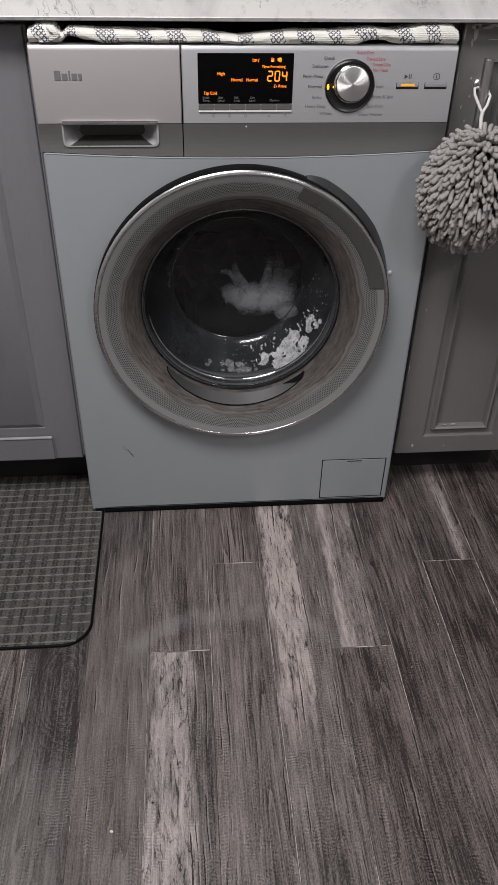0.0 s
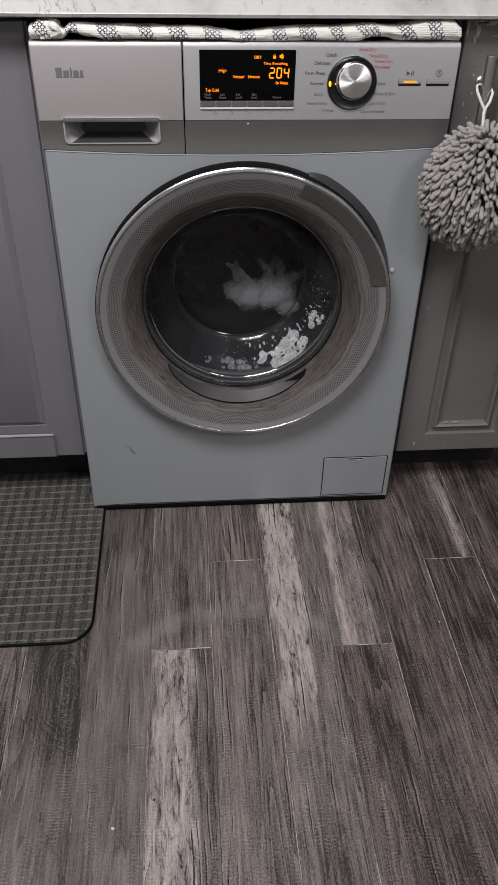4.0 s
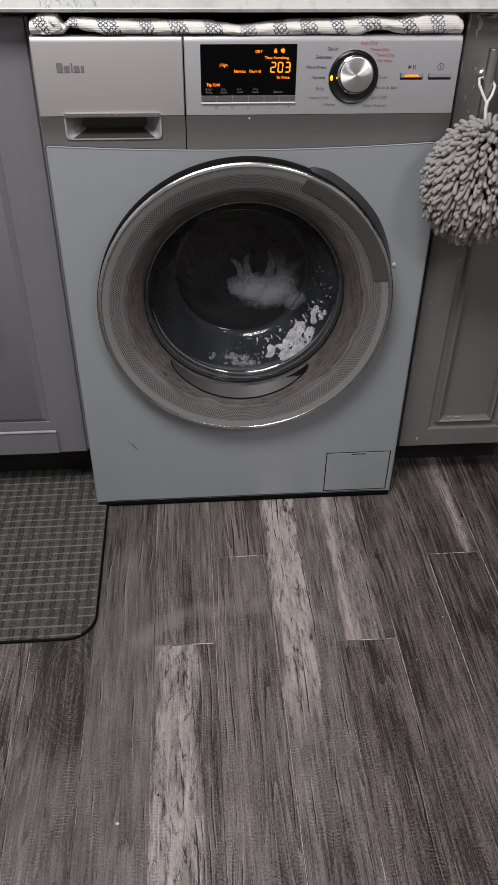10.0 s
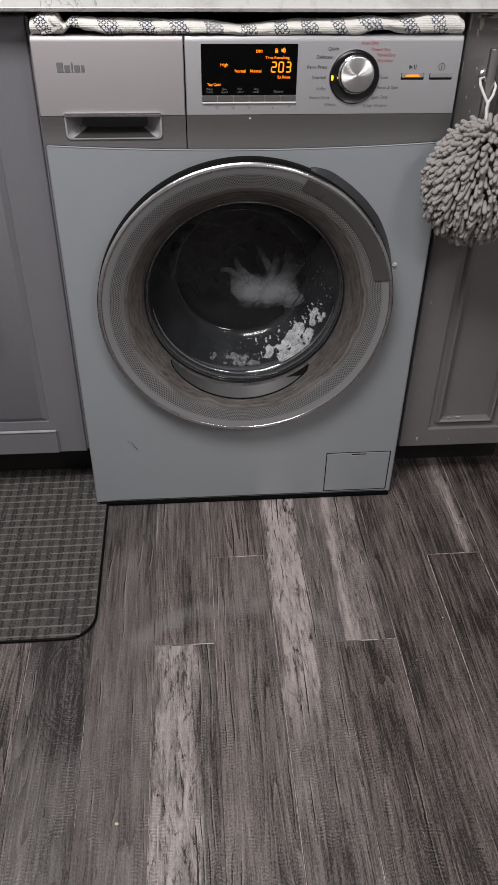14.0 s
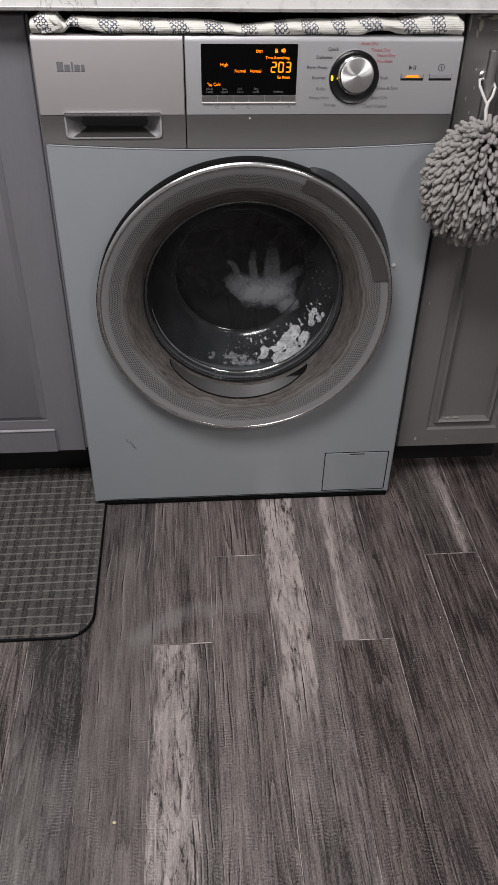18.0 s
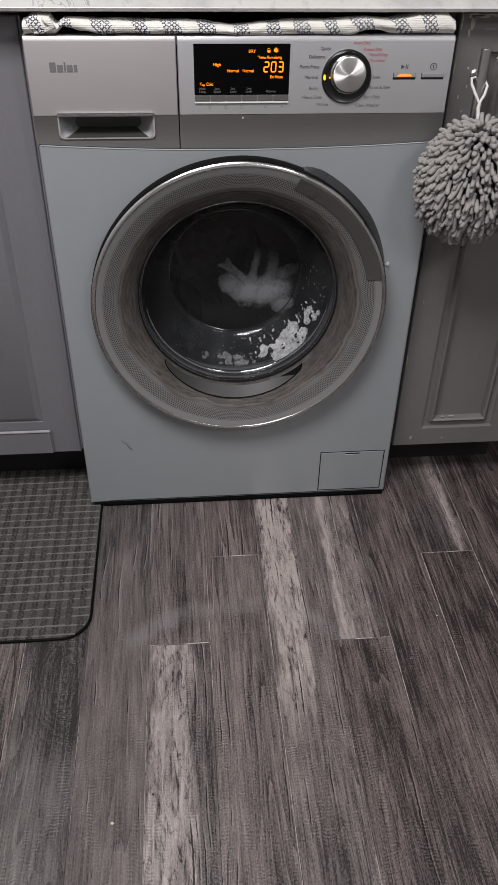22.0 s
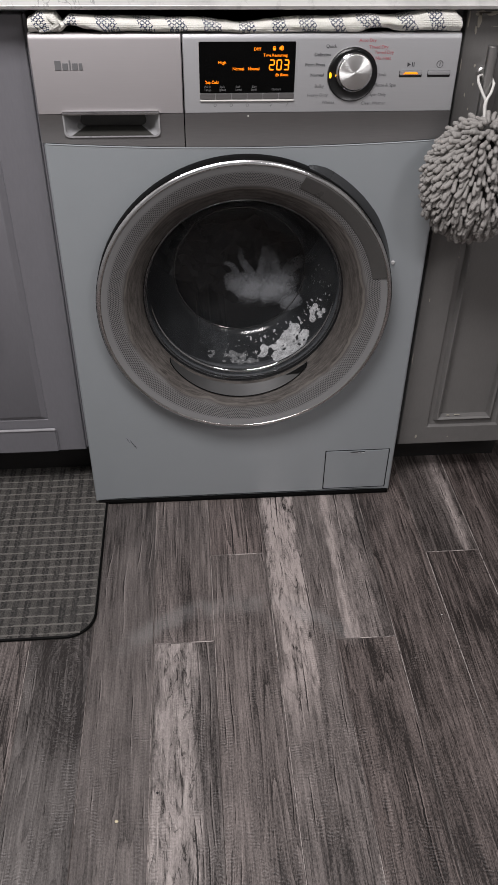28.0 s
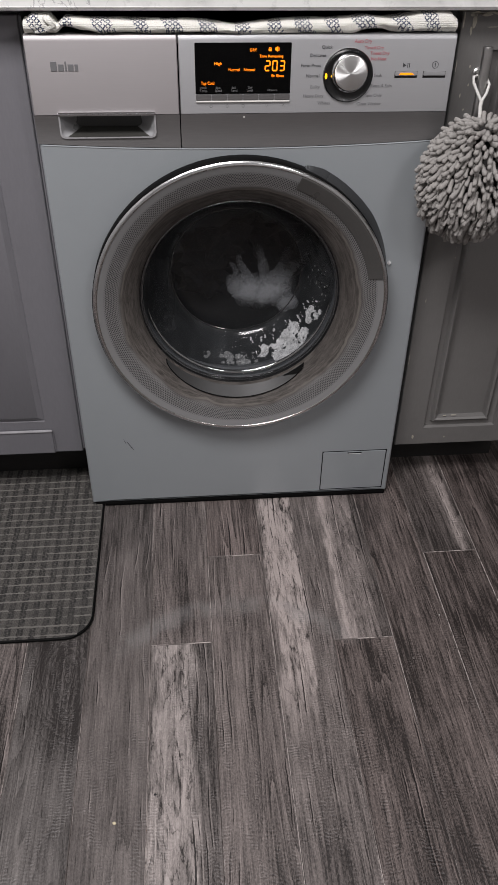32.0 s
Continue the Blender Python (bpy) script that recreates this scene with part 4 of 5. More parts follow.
    cap.matrix_basis = pose(cxk, 0, czk)
    part("dial_side", lathe([(0.0234, -0.0105), (0.0237, -0.0085), (0.0256, -0.0068), (0.0258, -0.0045), (0.0248, -0.0035), (0.026, -0.0012)], 72, centre=(cxk - 0.0008, 0, czk - 0.0008)), CHROME, w, "chrome side of the dial")
    # reflection of the cycle lamp on the dial, built as a small glowing block
    part("dial_mark", box(kx - 0.0252, kx - 0.0240, -0.0062, -0.0045, kz - 0.0012, kz + 0.0012, 0.0004, 1), YELLOW, w, "glowing spot standing for the cycle lamp's reflection on the dial", 0)
    part("cycle_lamp", prism([(kx - 0.0318 + 0.0018 * math.cos(a), kz + 0.0038 * math.sin(a)) for a in [j * math.tau / 16 for j in range(16)]], -0.0042, -0.002), YELLOW, w, "lit yellow cycle lamp", 0)
    for s, x, z, al, m in (("Quick", 0.1045, 0.8255, "RIGHT", INK), ("Delicates", 0.0965, 0.8155, "RIGHT", INK), ("Perm Press", 0.0895, 0.803, "RIGHT", INK), ("Normal", 0.085 + 0.0035, 0.790, "RIGHT", INK), ("Bulky", 0.0895, 0.776, "RIGHT", PALE_INK),
                           ("Heavy Duty", 0.096, 0.7645, "RIGHT", PALE_INK), ("Whites", 0.106, 0.755, "RIGHT", PALE_INK), ("Auto Dry", 0.1545, 0.8325, "LEFT", RED_INK), ("Timed Dry", 0.169, 0.8245, "LEFT", RED_INK),
                           ("Timed Dry", 0.1775, 0.8178, "LEFT", RED_INK), ("No Heat", 0.1795, 0.8108, "LEFT", RED_INK), ("Soak", 0.186, 0.790, "LEFT", PALE_INK), ("Rinse & Spin", 0.1825, 0.7768, "LEFT", PALE_INK), ("Spin Only", 0.176, 0.7645, "LEFT", PALE_INK), ("Clean Washer", 0.1645, 0.7535, "LEFT", PALE_INK)):
        lettering("printed_word", s, x + (0.0185 if al == "RIGHT" else -0.001), -0.0008, z + 0.002 + (z - 0.755) * 0.04, 0.0062, m, w, al)
    for i, x in enumerate((-0.0475, -0.0245, -0.0015)):
        part("printed_sign", lathe([(0.0016, -0.0009), (0.0021, -0.0009), (0.0021, -0.0002), (0.0016, -0.0002)], 16, centre=(x, 0, 0.7562)), PALE_INK, w, "", 0)
    for x, s in ((0.0325, -1), (0.0565, 1)):
        part("printed_sign", prism([(x - 0.002, 0.7562 - s * 0.002), (x, 0.7562 + s * 0.0015), (x + 0.002, 0.7562 - s * 0.002), (x, 0.7562 + s * 0.0025)], -0.0009, -0.0002), INK, w, "", 0)
    for x, m in ((0.2155, AMBER), (0.2565, None)):
        part("key_slot", box(x - 0.0006, x + 0.0326, -0.0009, 0.001, 0.7915, 0.8005, 0.0005, 1), BLACK, w, "", 0)
        part("key_button", box(x, x + 0.032, -0.0026, 0.0, 0.7948, 0.8005, 0.0009), PANEL, w, "silver bar button")
    part("key_lamp", prism([(0.2205, 0.7962), (0.2425, 0.7962), (0.2395, 0.7988), (0.2235, 0.7988)], -0.0029, -0.002), AMBER, w, "lit amber bar on the start button", 0)
    part("printed_sign", prism([(0.2255, 0.8055), (0.2255, 0.8115), (0.2305, 0.8085)], -0.0009, -0.0002, box(0.232, 0.2330, -0.0009, -0.0002, 0.8055, 0.8115, bm=box(0.2345, 0.2355, -0.0009, -0.0002, 0.8055, 0.8115))), INK, w, "", 0)
    part("printed_sign", box(0.2718, 0.2728, -0.0009, -0.0002, 0.8062, 0.8112, bm=lathe([(0.0040, -0.0009), (0.0048, -0.0009), (0.0048, -0.0002), (0.0040, -0.0002)], 24, centre=(0.2723, 0, 0.8087))), INK, w, "", 0)
    # filter flap low on the front
    part("flap_gap", box(0.1588, 0.2872, -0.0004, 0.001, 0.0148, 0.1132, 0.0002, 1), MATT_BLACK, w, "", 0)
    part("filter_flap", box(0.1606, 0.2852, -0.0012, 0.001, 0.0168, 0.1116, 0.0007), SILVER, w, "square filter flap")
    part("flap_slot", box(0.2085, 0.2375, -0.0018, 0.0, 0.1070, 0.1096, 0.0006, 1), MATT_BLACK, w, "", 0)
    part("slot_lip", box(0.2085, 0.2375, -0.0021, 0.0, 0.1056, 0.1069, 0.0005, 1), PANEL, w, "", 0)
    rng = random.Random(7)
    for x, z, ln, wd, an in ((-0.214, 0.150, 0.020, 0.0012, 64), (-0.2095, 0.1425, 0.006, 0.0022, 62), (-0.222, 0.158, 0.015, 0.0006, 66), (0.0, 0.741, 0.003, 0.0025, 10), (-0.207, 0.1385, 0.0025, 0.002, 60)):
        pts = [(ln / 2 * math.cos(a) * (0.7 + 0.4 * rng.random()), wd / 2 * math.sin(a)) for a in [j * math.tau / 10 for j in range(10)]]
        ob = part("scratch" if z < 0.7 else "speck", prism(pts, -0.0003, 0.0006), DARK if z < 0.7 else CORD, w, "dark scratch in the paint" if z < 0.7 else "white speck", 0)
        ob.matrix_basis = pose(x, 0.0, z, 0, an, 0)
    # the door
    bulge = [(0.2447 - 0.0068 * u + 0.54 * 0.0040 * u * (1 - u), -0.0255 - 0.0045 * u - 0.84 * 0.0040 * u * (1 - u)) for u in [j / 10 for j in range(11)]]
    part("door", lathe([(0.2440, 0.002), (0.2449, -0.004)] + bulge[:3], 200, centre=(XD, 0, ZD)), MATT_BLACK, w, "round porthole door with a black outer wall", 1.2)
    part("door_trim", lathe(bulge[2:], 200, centre=(XD, 0, ZD)), surface("rim_chrome", (0.80, 0.80, 0.81), 0.17, 1.0, 0.06, (30, 30, 30), 0.0, 0, 0.1), w, "chrome rim of the door", 1.2)
    part("rim_edge", lathe([(0.2384, -0.0301), (0.2378, -0.0301), (0.2368, -0.0294), (0.2362, -0.0280)], 200, centre=(XD, 0, ZD)), surface("edge_chrome", (0.5, 0.49, 0.47), 0.22, 1.0, 0.2, (30, 30, 30), 0.0, 0, 0.4), w, "polished inner edge of the rim", 1.2)
    ringp = [(0.2377, -0.0292), (0.2270, -0.0262), (0.2050, -0.0180), (0.1990, -0.0155), (0.1920, -0.0100), (0.1835, -0.0040), (0.1760, 0.0020), (0.1716, 0.0085), (0.1700, 0.0165)]
    dr = part("door_ring", lathe(ringp, 160), RING, w, "smoky grey door ring with a dotted screen", 0.7)
    dr.matrix_basis = pose(XD, 0, ZD)
    part("glass_rim", lathe([(0.1706, 0.0158), (0.1699, 0.0150), (0.1690, 0.0155), (0.1684, 0.019), (0.1684, 0.026)], 128, centre=(XD, 0, ZD)), BLACK, w, "dark rim round the glass")
    bowl = part("glass_bowl", lathe([(0.1672, 0.022), (0.1660, 0.024), (0.1650, 0.0275), (0.1640, 0.029), (0.1630, 0.0345), (0.1600, 0.045), (0.1450, 0.080), (0.1290, 0.108), (0.1225, 0.1155), (0.1190, 0.1175), (0.1170, 0.1172)], 128, centre=(XD, 0, ZD)), GLASS, w, "clear glass bowl of the door", 0.9)
    end = part("glass_end", lathe([(0.1170, 0.1172), (0.1150, 0.1165), (0.09, 0.118), (0.00001, 0.119)], 128, centre=(XD, 0, ZD)), GLASS_END, w, "flat inner end of the glass bowl", 0.9)
    for pane in (bowl, end):
        if pane.data.polygons[2].normal.y > 0:
            pane.data.flip_normals()
        pane.visible_shadow = False
    part("glass_ridge", lathe([(0.1178 + 0.0010 * math.cos(a), 0.1172 + 0.0010 * math.sin(a)) for a in [j * math.tau / 10 for j in range(11)]], 128, centre=(XD, 0, ZD)), surface("ridge_glass", (0.035, 0.035, 0.037), 0.16, 0.3, 0.1, (40, 40, 40), 0, 0, 0.1, 1.0), w, "moulded ridge in the glass bowl")
    part("inner_bezel", lathe([(0.1690, 0.03), (0.1675, 0.033), (0.1675, 0.05), (0.178, 0.064)], 128, centre=(XD, 0, ZD)), RUBBER, w, "grey rubber lip behind the glass")
    # grip segment of the ring and the finger hollow beside it
    part("door_grip", lathe([(0.2374, -0.0302), (0.2360, -0.0312), (0.2170, -0.0240), (0.2140, -0.0222)], 60, radians(12.5), radians(68), (XD, 0, ZD)), surface("grip_plastic", (0.085, 0.083, 0.08), 0.32, 0.2, 0.15), w, "dark grey grip segment of the door ring")
    h = bmesh.new()
    rows = []
    for i in range(49):
        a = radians(6 + 61 * i / 48)
        u = i / 48
        wide = max(0.0122 * min(1.0, 2.1 * u) ** 0.75 * (1 - 0.28 * u ** 3) * min(1.0, (1 - u) * 9 + 0.02) ** 0.5, 0.0005)
        rows.append([h.verts.new((XD + (0.2447 + wide * s) * math.cos(a), y, ZD + (0.2447 + wide * s) * math.sin(a))) for s, y in ((0, -0.015), (0.35, -0.0105), (0.75, -0.0035), (1, 0.0005))])
    for p, q in zip(rows, rows[1:]):
        for k in range(3):
            h.faces.new((p[k], p[k + 1], q[k + 1], q[k]))
    h.faces.new([*rows[-1], h.verts.new((rows[-1][0].co.x, 0.0005, rows[-1][0].co.z))])
    # shade inside the scoop is put into this dark colour; the surface stands proud
    part("finger_hollow", h, surface("hollow_shade", (0.038, 0.039, 0.041), 0.3, 0.1, 0.1), w, "dark finger hollow beside the door")
    # glint at the hollow's lower end, built as a small white block
    part("hollow_end", box(0.2390, 0.2460, -0.0035, 0.001, 0.5040, 0.5120, 0.002), surface("glint_white", (0.6, 0.6, 0.6), 0.3), w, "pale block standing for the glint at the finger hollow's end")
    for r, y, t in ((0.1676, 0.0200, 0.0012), (0.1655, 0.0235, 0.0010)):
        part("glass_lip", lathe([(r + t * math.cos(q), y + t * math.sin(q)) for q in [j * math.tau / 10 for j in range(11)]], 128, centre=(XD, 0, ZD)), LIP, w, "moulded ring in the glass edge")
    # highlight along the glass's lower edge, built as a bright tapered metal arc
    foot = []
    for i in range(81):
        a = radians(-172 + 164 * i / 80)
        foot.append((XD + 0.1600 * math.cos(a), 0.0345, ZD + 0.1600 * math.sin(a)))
    part("glass_lip", tube(foot, [0.0004 + 0.0039 * math.sin(math.pi * i / 80) ** 0.8 for i in range(81)], 14), LIP_SHINE, w, "bright tapered arc added for the highlight low on the glass bowl")
    # grey crescent low in the ring, with a dark line and a dark wedge
    pl, rows = bmesh.new(), []
    for i in range(61):
        a, u = radians(-140 + 92 * i / 60), i / 60
        k = max(0.0, math.sin(math.pi * u)) ** 0.5
        rows.append([pl.verts.new((XD + (0.1704 + 0.0165 * f * k) * math.cos(a), 0.0065 - 0.0152 * f * k, ZD + (0.1704 + 0.0165 * f * k) * math.sin(a))) for f in (0, 0.5, 0.92, 1)])
    for p, q in zip(rows, rows[1:]):
        for f in range(3):
            pl.faces.new((p[f], p[f + 1], q[f + 1], q[f]))
    seam = [tuple(r[3].co + Vector((0, -0.0006, 0))) for r in rows]
    gap = bmesh.new()
    side = []
    for i in range(13):
        a, u = radians(-63 + 15 * i / 12), i / 12
        side.append([gap.verts.new((XD + r * math.cos(a), y, ZD + r * math.sin(a))) for r, y in ((0.1702, 0.0045), (0.1706 + 0.0065 * math.sin(math.pi * u ** 1.6), 0.0035 - 0.0058 * math.sin(math.pi * u ** 1.6)))])
    for p, q in zip(side, side[1:]):
        gap.faces.new((p[0], p[1], q[1], q[0]))
    part("insert_gap", gap, MATT_BLACK, w, "dark wedge beside the crescent")
    part("insert_seam", tube(seam, 0.0009, 6), MATT_BLACK, w, "dark line round the crescent")
    part("lower_insert", pl, surface("crescent_grey", (0.026, 0.0256, 0.0255), 0.4, 0.0, 0.15), w, "grey crescent low in the door ring")
    # gasket and tub behind the door
    part("gasket", lathe([(0.232, 0.05), (0.205, 0.055), (0.182, 0.062), (0.176, 0.075), (0.19, 0.09), (0.2, 0.12)], 96, centre=(XD, 0, ZD)), RUBBER, w, "grey rubber door gasket")
    # pieces belong to the part that carries them
    owner = {}
    for carrier, pieces in (("door", "door_trim rim_edge door_ring glass_rim glass_bowl glass_end glass_ridge inner_bezel door_grip glass_lip insert_gap insert_seam lower_insert"),
                            ("dial", "dial_trim dial_cap dial_side dial_mark cycle_lamp"), ("display", "lit_word digit_stroke lock_sign sound_sign"), ("filter_flap", "flap_slot slot_lip"),
                            ("drawer_front", "drawer_grip grip_floor grip_back grip_roof grip_lip band_corner logo_bar"), ("control_panel", "button button_rail key_slot key_button key_lamp printed_sign printed_word")):
        for piece in pieces.split():
            owner[piece] = carrier
    mine = [o for o in bpy.data.objects if o.parent == w]
    carriers = {o.name.split(".")[0]: o for o in mine if o.name.split(".")[0] in owner.values()}
    for o in mine:
        kind = o.name.split(".")[0]
        if kind in owner:
            o.parent = carriers[owner[kind]]
    return w, moving


def drum():
    d = thing("washer_drum", "dark steel washing drum seen through the door glass", "drum", (XD, 0, ZD))
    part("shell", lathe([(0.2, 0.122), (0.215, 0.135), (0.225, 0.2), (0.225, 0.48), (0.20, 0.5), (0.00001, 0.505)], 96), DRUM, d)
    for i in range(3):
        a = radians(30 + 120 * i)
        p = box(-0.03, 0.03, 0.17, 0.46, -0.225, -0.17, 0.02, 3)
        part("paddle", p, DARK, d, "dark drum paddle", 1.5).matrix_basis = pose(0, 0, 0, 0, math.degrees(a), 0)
    heap = thing("laundry", "heap of wet black laundry turning in the drum", "laundry", (XD, 0.3, ZD))
    rng = random.Random(3)
    for i in range(7):
        a = rng.uniform(math.pi * 1.05, math.pi * 1.95)
        rr = rng.uniform(0.05, 0.12)
        b = bmesh.new()
        bmesh.ops.create_icosphere(b, subdivisions=3, radius=1)
        sz = rng.uniform(0.07, 0.1)
        for v in b.verts:
            k = 0.75 + 0.5 * noise.noise(v.co * 2.3 + Vector((i * 7, 0, 0)))
            v.co = Vector((v.co.x * sz * k, v.co.y * 0.09 * k, v.co.z * sz * 0.8 * k))
        part("garment", b, LAUNDRY, heap, "wet black garment").matrix_basis = pose(rr * math.cos(a), rng.uniform(-0.05, 0.05), rr * math.sin(a))
    return d, heap


# ---- foam behind the glass ----
def clump(name, size, seed, parent, material, lump=0.35, thick=0.010, sub=4):
    b = bmesh.new()
    bmesh.ops.create_icosphere(b, subdivisions=sub, radius=1)
    for v in b.verts:
        d = v.co.copy()
        k = 1 + lump * (noise.noise(d * 1.7 + Vector((seed, 0, 0))) + 0.5 * noise.noise(d * 4.1 + Vector((0, seed, 0))))
        v.co = Vector((d.x * size[0] * k, d.y * thick, d.z * size[1] * k))
    return part(name, b, material, parent, "", 1.5)


def glass_patch(name, parent, material, a0, a1, y0, y1, seed, count, size, holes):
    """A ragged film of foam on the bowl's slope: rounded blobs run together, with oval holes."""
    rng = random.Random(seed)
    arc = radians(a1 - a0) * 0.15
    blobs = [(rng.triangular(0.05, 0.95, 0.55) * arc, y0 + (y1 - y0) * (0.12 + 0.5 * rng.random() ** 1.6), size * rng.uniform(0.5, 1.15), size * rng.uniform(0.45, 1.15)) for _ in range(count)]
    blobs += [(rng.uniform(0.02, 0.98) * arc, y0 + (y1 - y0) * rng.uniform(0.3, 0.95), size * rng.uniform(0.10, 0.24), size * rng.uniform(0.15, 0.5)) for _ in range(count)]
    gaps = [(rng.uniform(0.2, 0.85) * arc, y0 + (y1 - y0) * rng.uniform(0.1, 0.5), size * rng.uniform(0.22, 0.48), size * rng.uniform(0.16, 0.30)) for _ in range(holes)]
    b = bmesh.new()
    na, ny = 300, 120
    grid = {}

    def vert(i, j):
        if (i, j) not in grid:
            a, y = radians(a0 + (a1 - a0) * i / na), y0 + (y1 - y0) * j / ny
            r = 0.164 - (y - 0.029) / 0.0865 * 0.0395 + 0.0025 + 0.0006 * noise.noise(Vector((a * 40, y * 200, seed)))
            grid[i, j] = b.verts.new((r * math.cos(a), y, r * math.sin(a)))
        return grid[i, j]

    ss, yy = np.meshgrid((np.arange(na) + 0.5) / na * arc, y0 + (y1 - y0) * (np.arange(ny) + 0.5) / ny, indexing="ij")
    field = np.zeros_like(ss)
    for cs, cy, rs, ry in blobs:
        field += np.exp(-(((ss - cs) / rs) ** 2 + ((yy - cy) / ry) ** 2) * 1.4)
    for cs, cy, rs, ry in gaps:
        field -= 1.6 * np.exp(-(((ss - cs) / rs) ** 2 + ((yy - cy) / ry) ** 2) * 1.6)
    field += 0.10 * np.sin(ss * 620 + 3 * np.sin(yy * 410)) * np.sin(yy * 540 + seed)
    for i, j in zip(*np.nonzero(field > 0.5)):
        i, j = int(i), int(j)
        b.faces.new((vert(i, j), vert(i + 1, j), vert(i + 1, j + 1), vert(i, j + 1)))
    ob = part(name, b, material, parent, "", 1.5)
    s = ob.modifiers.new("thickness", "SOLIDIFY")
    s.thickness, s.offset = 0.0022, 0
    return ob


def foam():
    """Foam in the wash water: a soft mass behind the flat glass with waving tongues, brighter films and spatter on the slope."""
    f = thing("soap_foam", "white soap foam swirling behind the door glass", "foam", (XD, 0, ZD))
    keyed = []
    soft = foam_stuff("soft_foam", 0.8, (0.048, 0.034))
    thinf = foam_stuff("thin_foam", 0.5, (0.034, 0.026))
    Y = 0.136
    for nm, x, z, sx, sz, seed, m, amp in (("foam_mass", 0.056, -0.046, 0.050, 0.036, 1, soft, (0.004, 0.003, 5)), ("foam_mass", 0.022, -0.042, 0.030, 0.032, 5, soft, (0.004, 0.004, 7)),
                                           ("foam_mass", 0.078, -0.034, 0.040, 0.040, 9, thinf, (0.005, 0.005, 9)), ("foam_mass", 0.092, -0.070, 0.022, 0.020, 13, thinf, (0.006, 0.005, 14)), ("foam_mass", -0.006, -0.034, 0.020, 0.022, 17, thinf, (0.006, 0.005, 12))):
        ob = clump(nm, (sx, sz), seed, f, m)
        keyed.append((ob, (x, Y + 0.001 * (seed % 5), z), amp, 0.9 + 0.13 * (seed % 4), seed))
    tongue = foam_stuff("tongue_foam", 0.38, (0.03, 0.066))
    for i, (x, z, ln, lean, wd) in enumerate(((0.044, -0.024, 0.088, -4, 0.0085), (0.070, -0.018, 0.078, 16, 0.0115), (0.020, -0.024, 0.064, -20, 0.0080), (0.092, -0.022, 0.066, 30, 0.0125), (-0.004, -0.020, 0.044, -40, 0.007), (0.056, -0.022, 0.072, 8, 0.0075))):
        pts, rad = [], []
        for k in range(15):
            u = k / 14
            pts.append((0.016 * math.sin(u * 2.6 + i * 1.7) * u, 0, ln * (u - 0.15)))
            rad.append(wd * (1 - 0.45 * u ** 1.4) * (1 + 0.35 * noise.noise(Vector((u * 5, i * 3.0, 0)))) * (0.35 if k in (0, 14) else 1))
        ob = part("foam_tongue", tube(pts, rad, 12, 0.5), tongue, f, "", 1.5)
        keyed.append((ob, (x, Y + 0.003 + 0.001 * i, z), (0.009, 0.008, 24), 1.1 + 0.17 * i, 20 + i * 3, lean))
    wet = surface("wet_foam", (0.36, 0.365, 0.37), 0.35, 0.0, 0.25, (90, 90, 90), 0.4, 0.0015, 0.3)
    veil = foam_stuff("bright_film_foam", 0.58, (0.3, 0.3), 0.42)
    dim = foam_stuff("film_foam", 0.11, (0.3, 0.3))
    for i, (a0, a1, y0, y1, count, size, holes, m) in enumerate(((-80, -30, 0.040, 0.108, 30, 0.0120, 32, veil), (-104, -76, 0.05, 0.088, 16, 0.005, 3, dim), (-120, -74, 0.050, 0.090, 16, 0.006, 4, dim), (-40, -12, 0.046, 0.100, 9, 0.0080, 4, veil))):
        ob = glass_patch("foam_film", f, m, a0, a1, y0, y1, 3 + 7 * i, count, size, holes)
        keyed.append((ob, (0, 0, 0), (0.0, 0.0, (2.2, 2.8, 1.5, 1.8)[i]), 0.8 + 0.2 * i, 60 + i))
    rng = random.Random(12)
    b = bmesh.new()
    for i in range(130):
        a = radians(rng.gauss(-62, 26) if i < 95 else rng.uniform(-20, 10))
        y = rng.uniform(0.05, 0.112)
        r = 0.164 - (y - 0.029) / 0.0865 * 0.0395 + 0.002
        s = rng.choice((0.0006, 0.0007, 0.0009, 0.0012, 0.0018))
        m = Matrix.Translation((r * math.cos(a), y, r * math.sin(a))) @ Matrix.Rotation(-a, 4, "Y") @ Matrix.Diagonal((s * 0.5, s * rng.uniform(0.8, 1.8), s * rng.uniform(0.8, 1.6), 1))
        bmesh.ops.create_icosphere(b, subdivisions=1, radius=1, matrix=m)
    part("spatter", b, wet, f, "drops of foam on the glass", 1.5)["kind"] = "stuff"
    return keyed


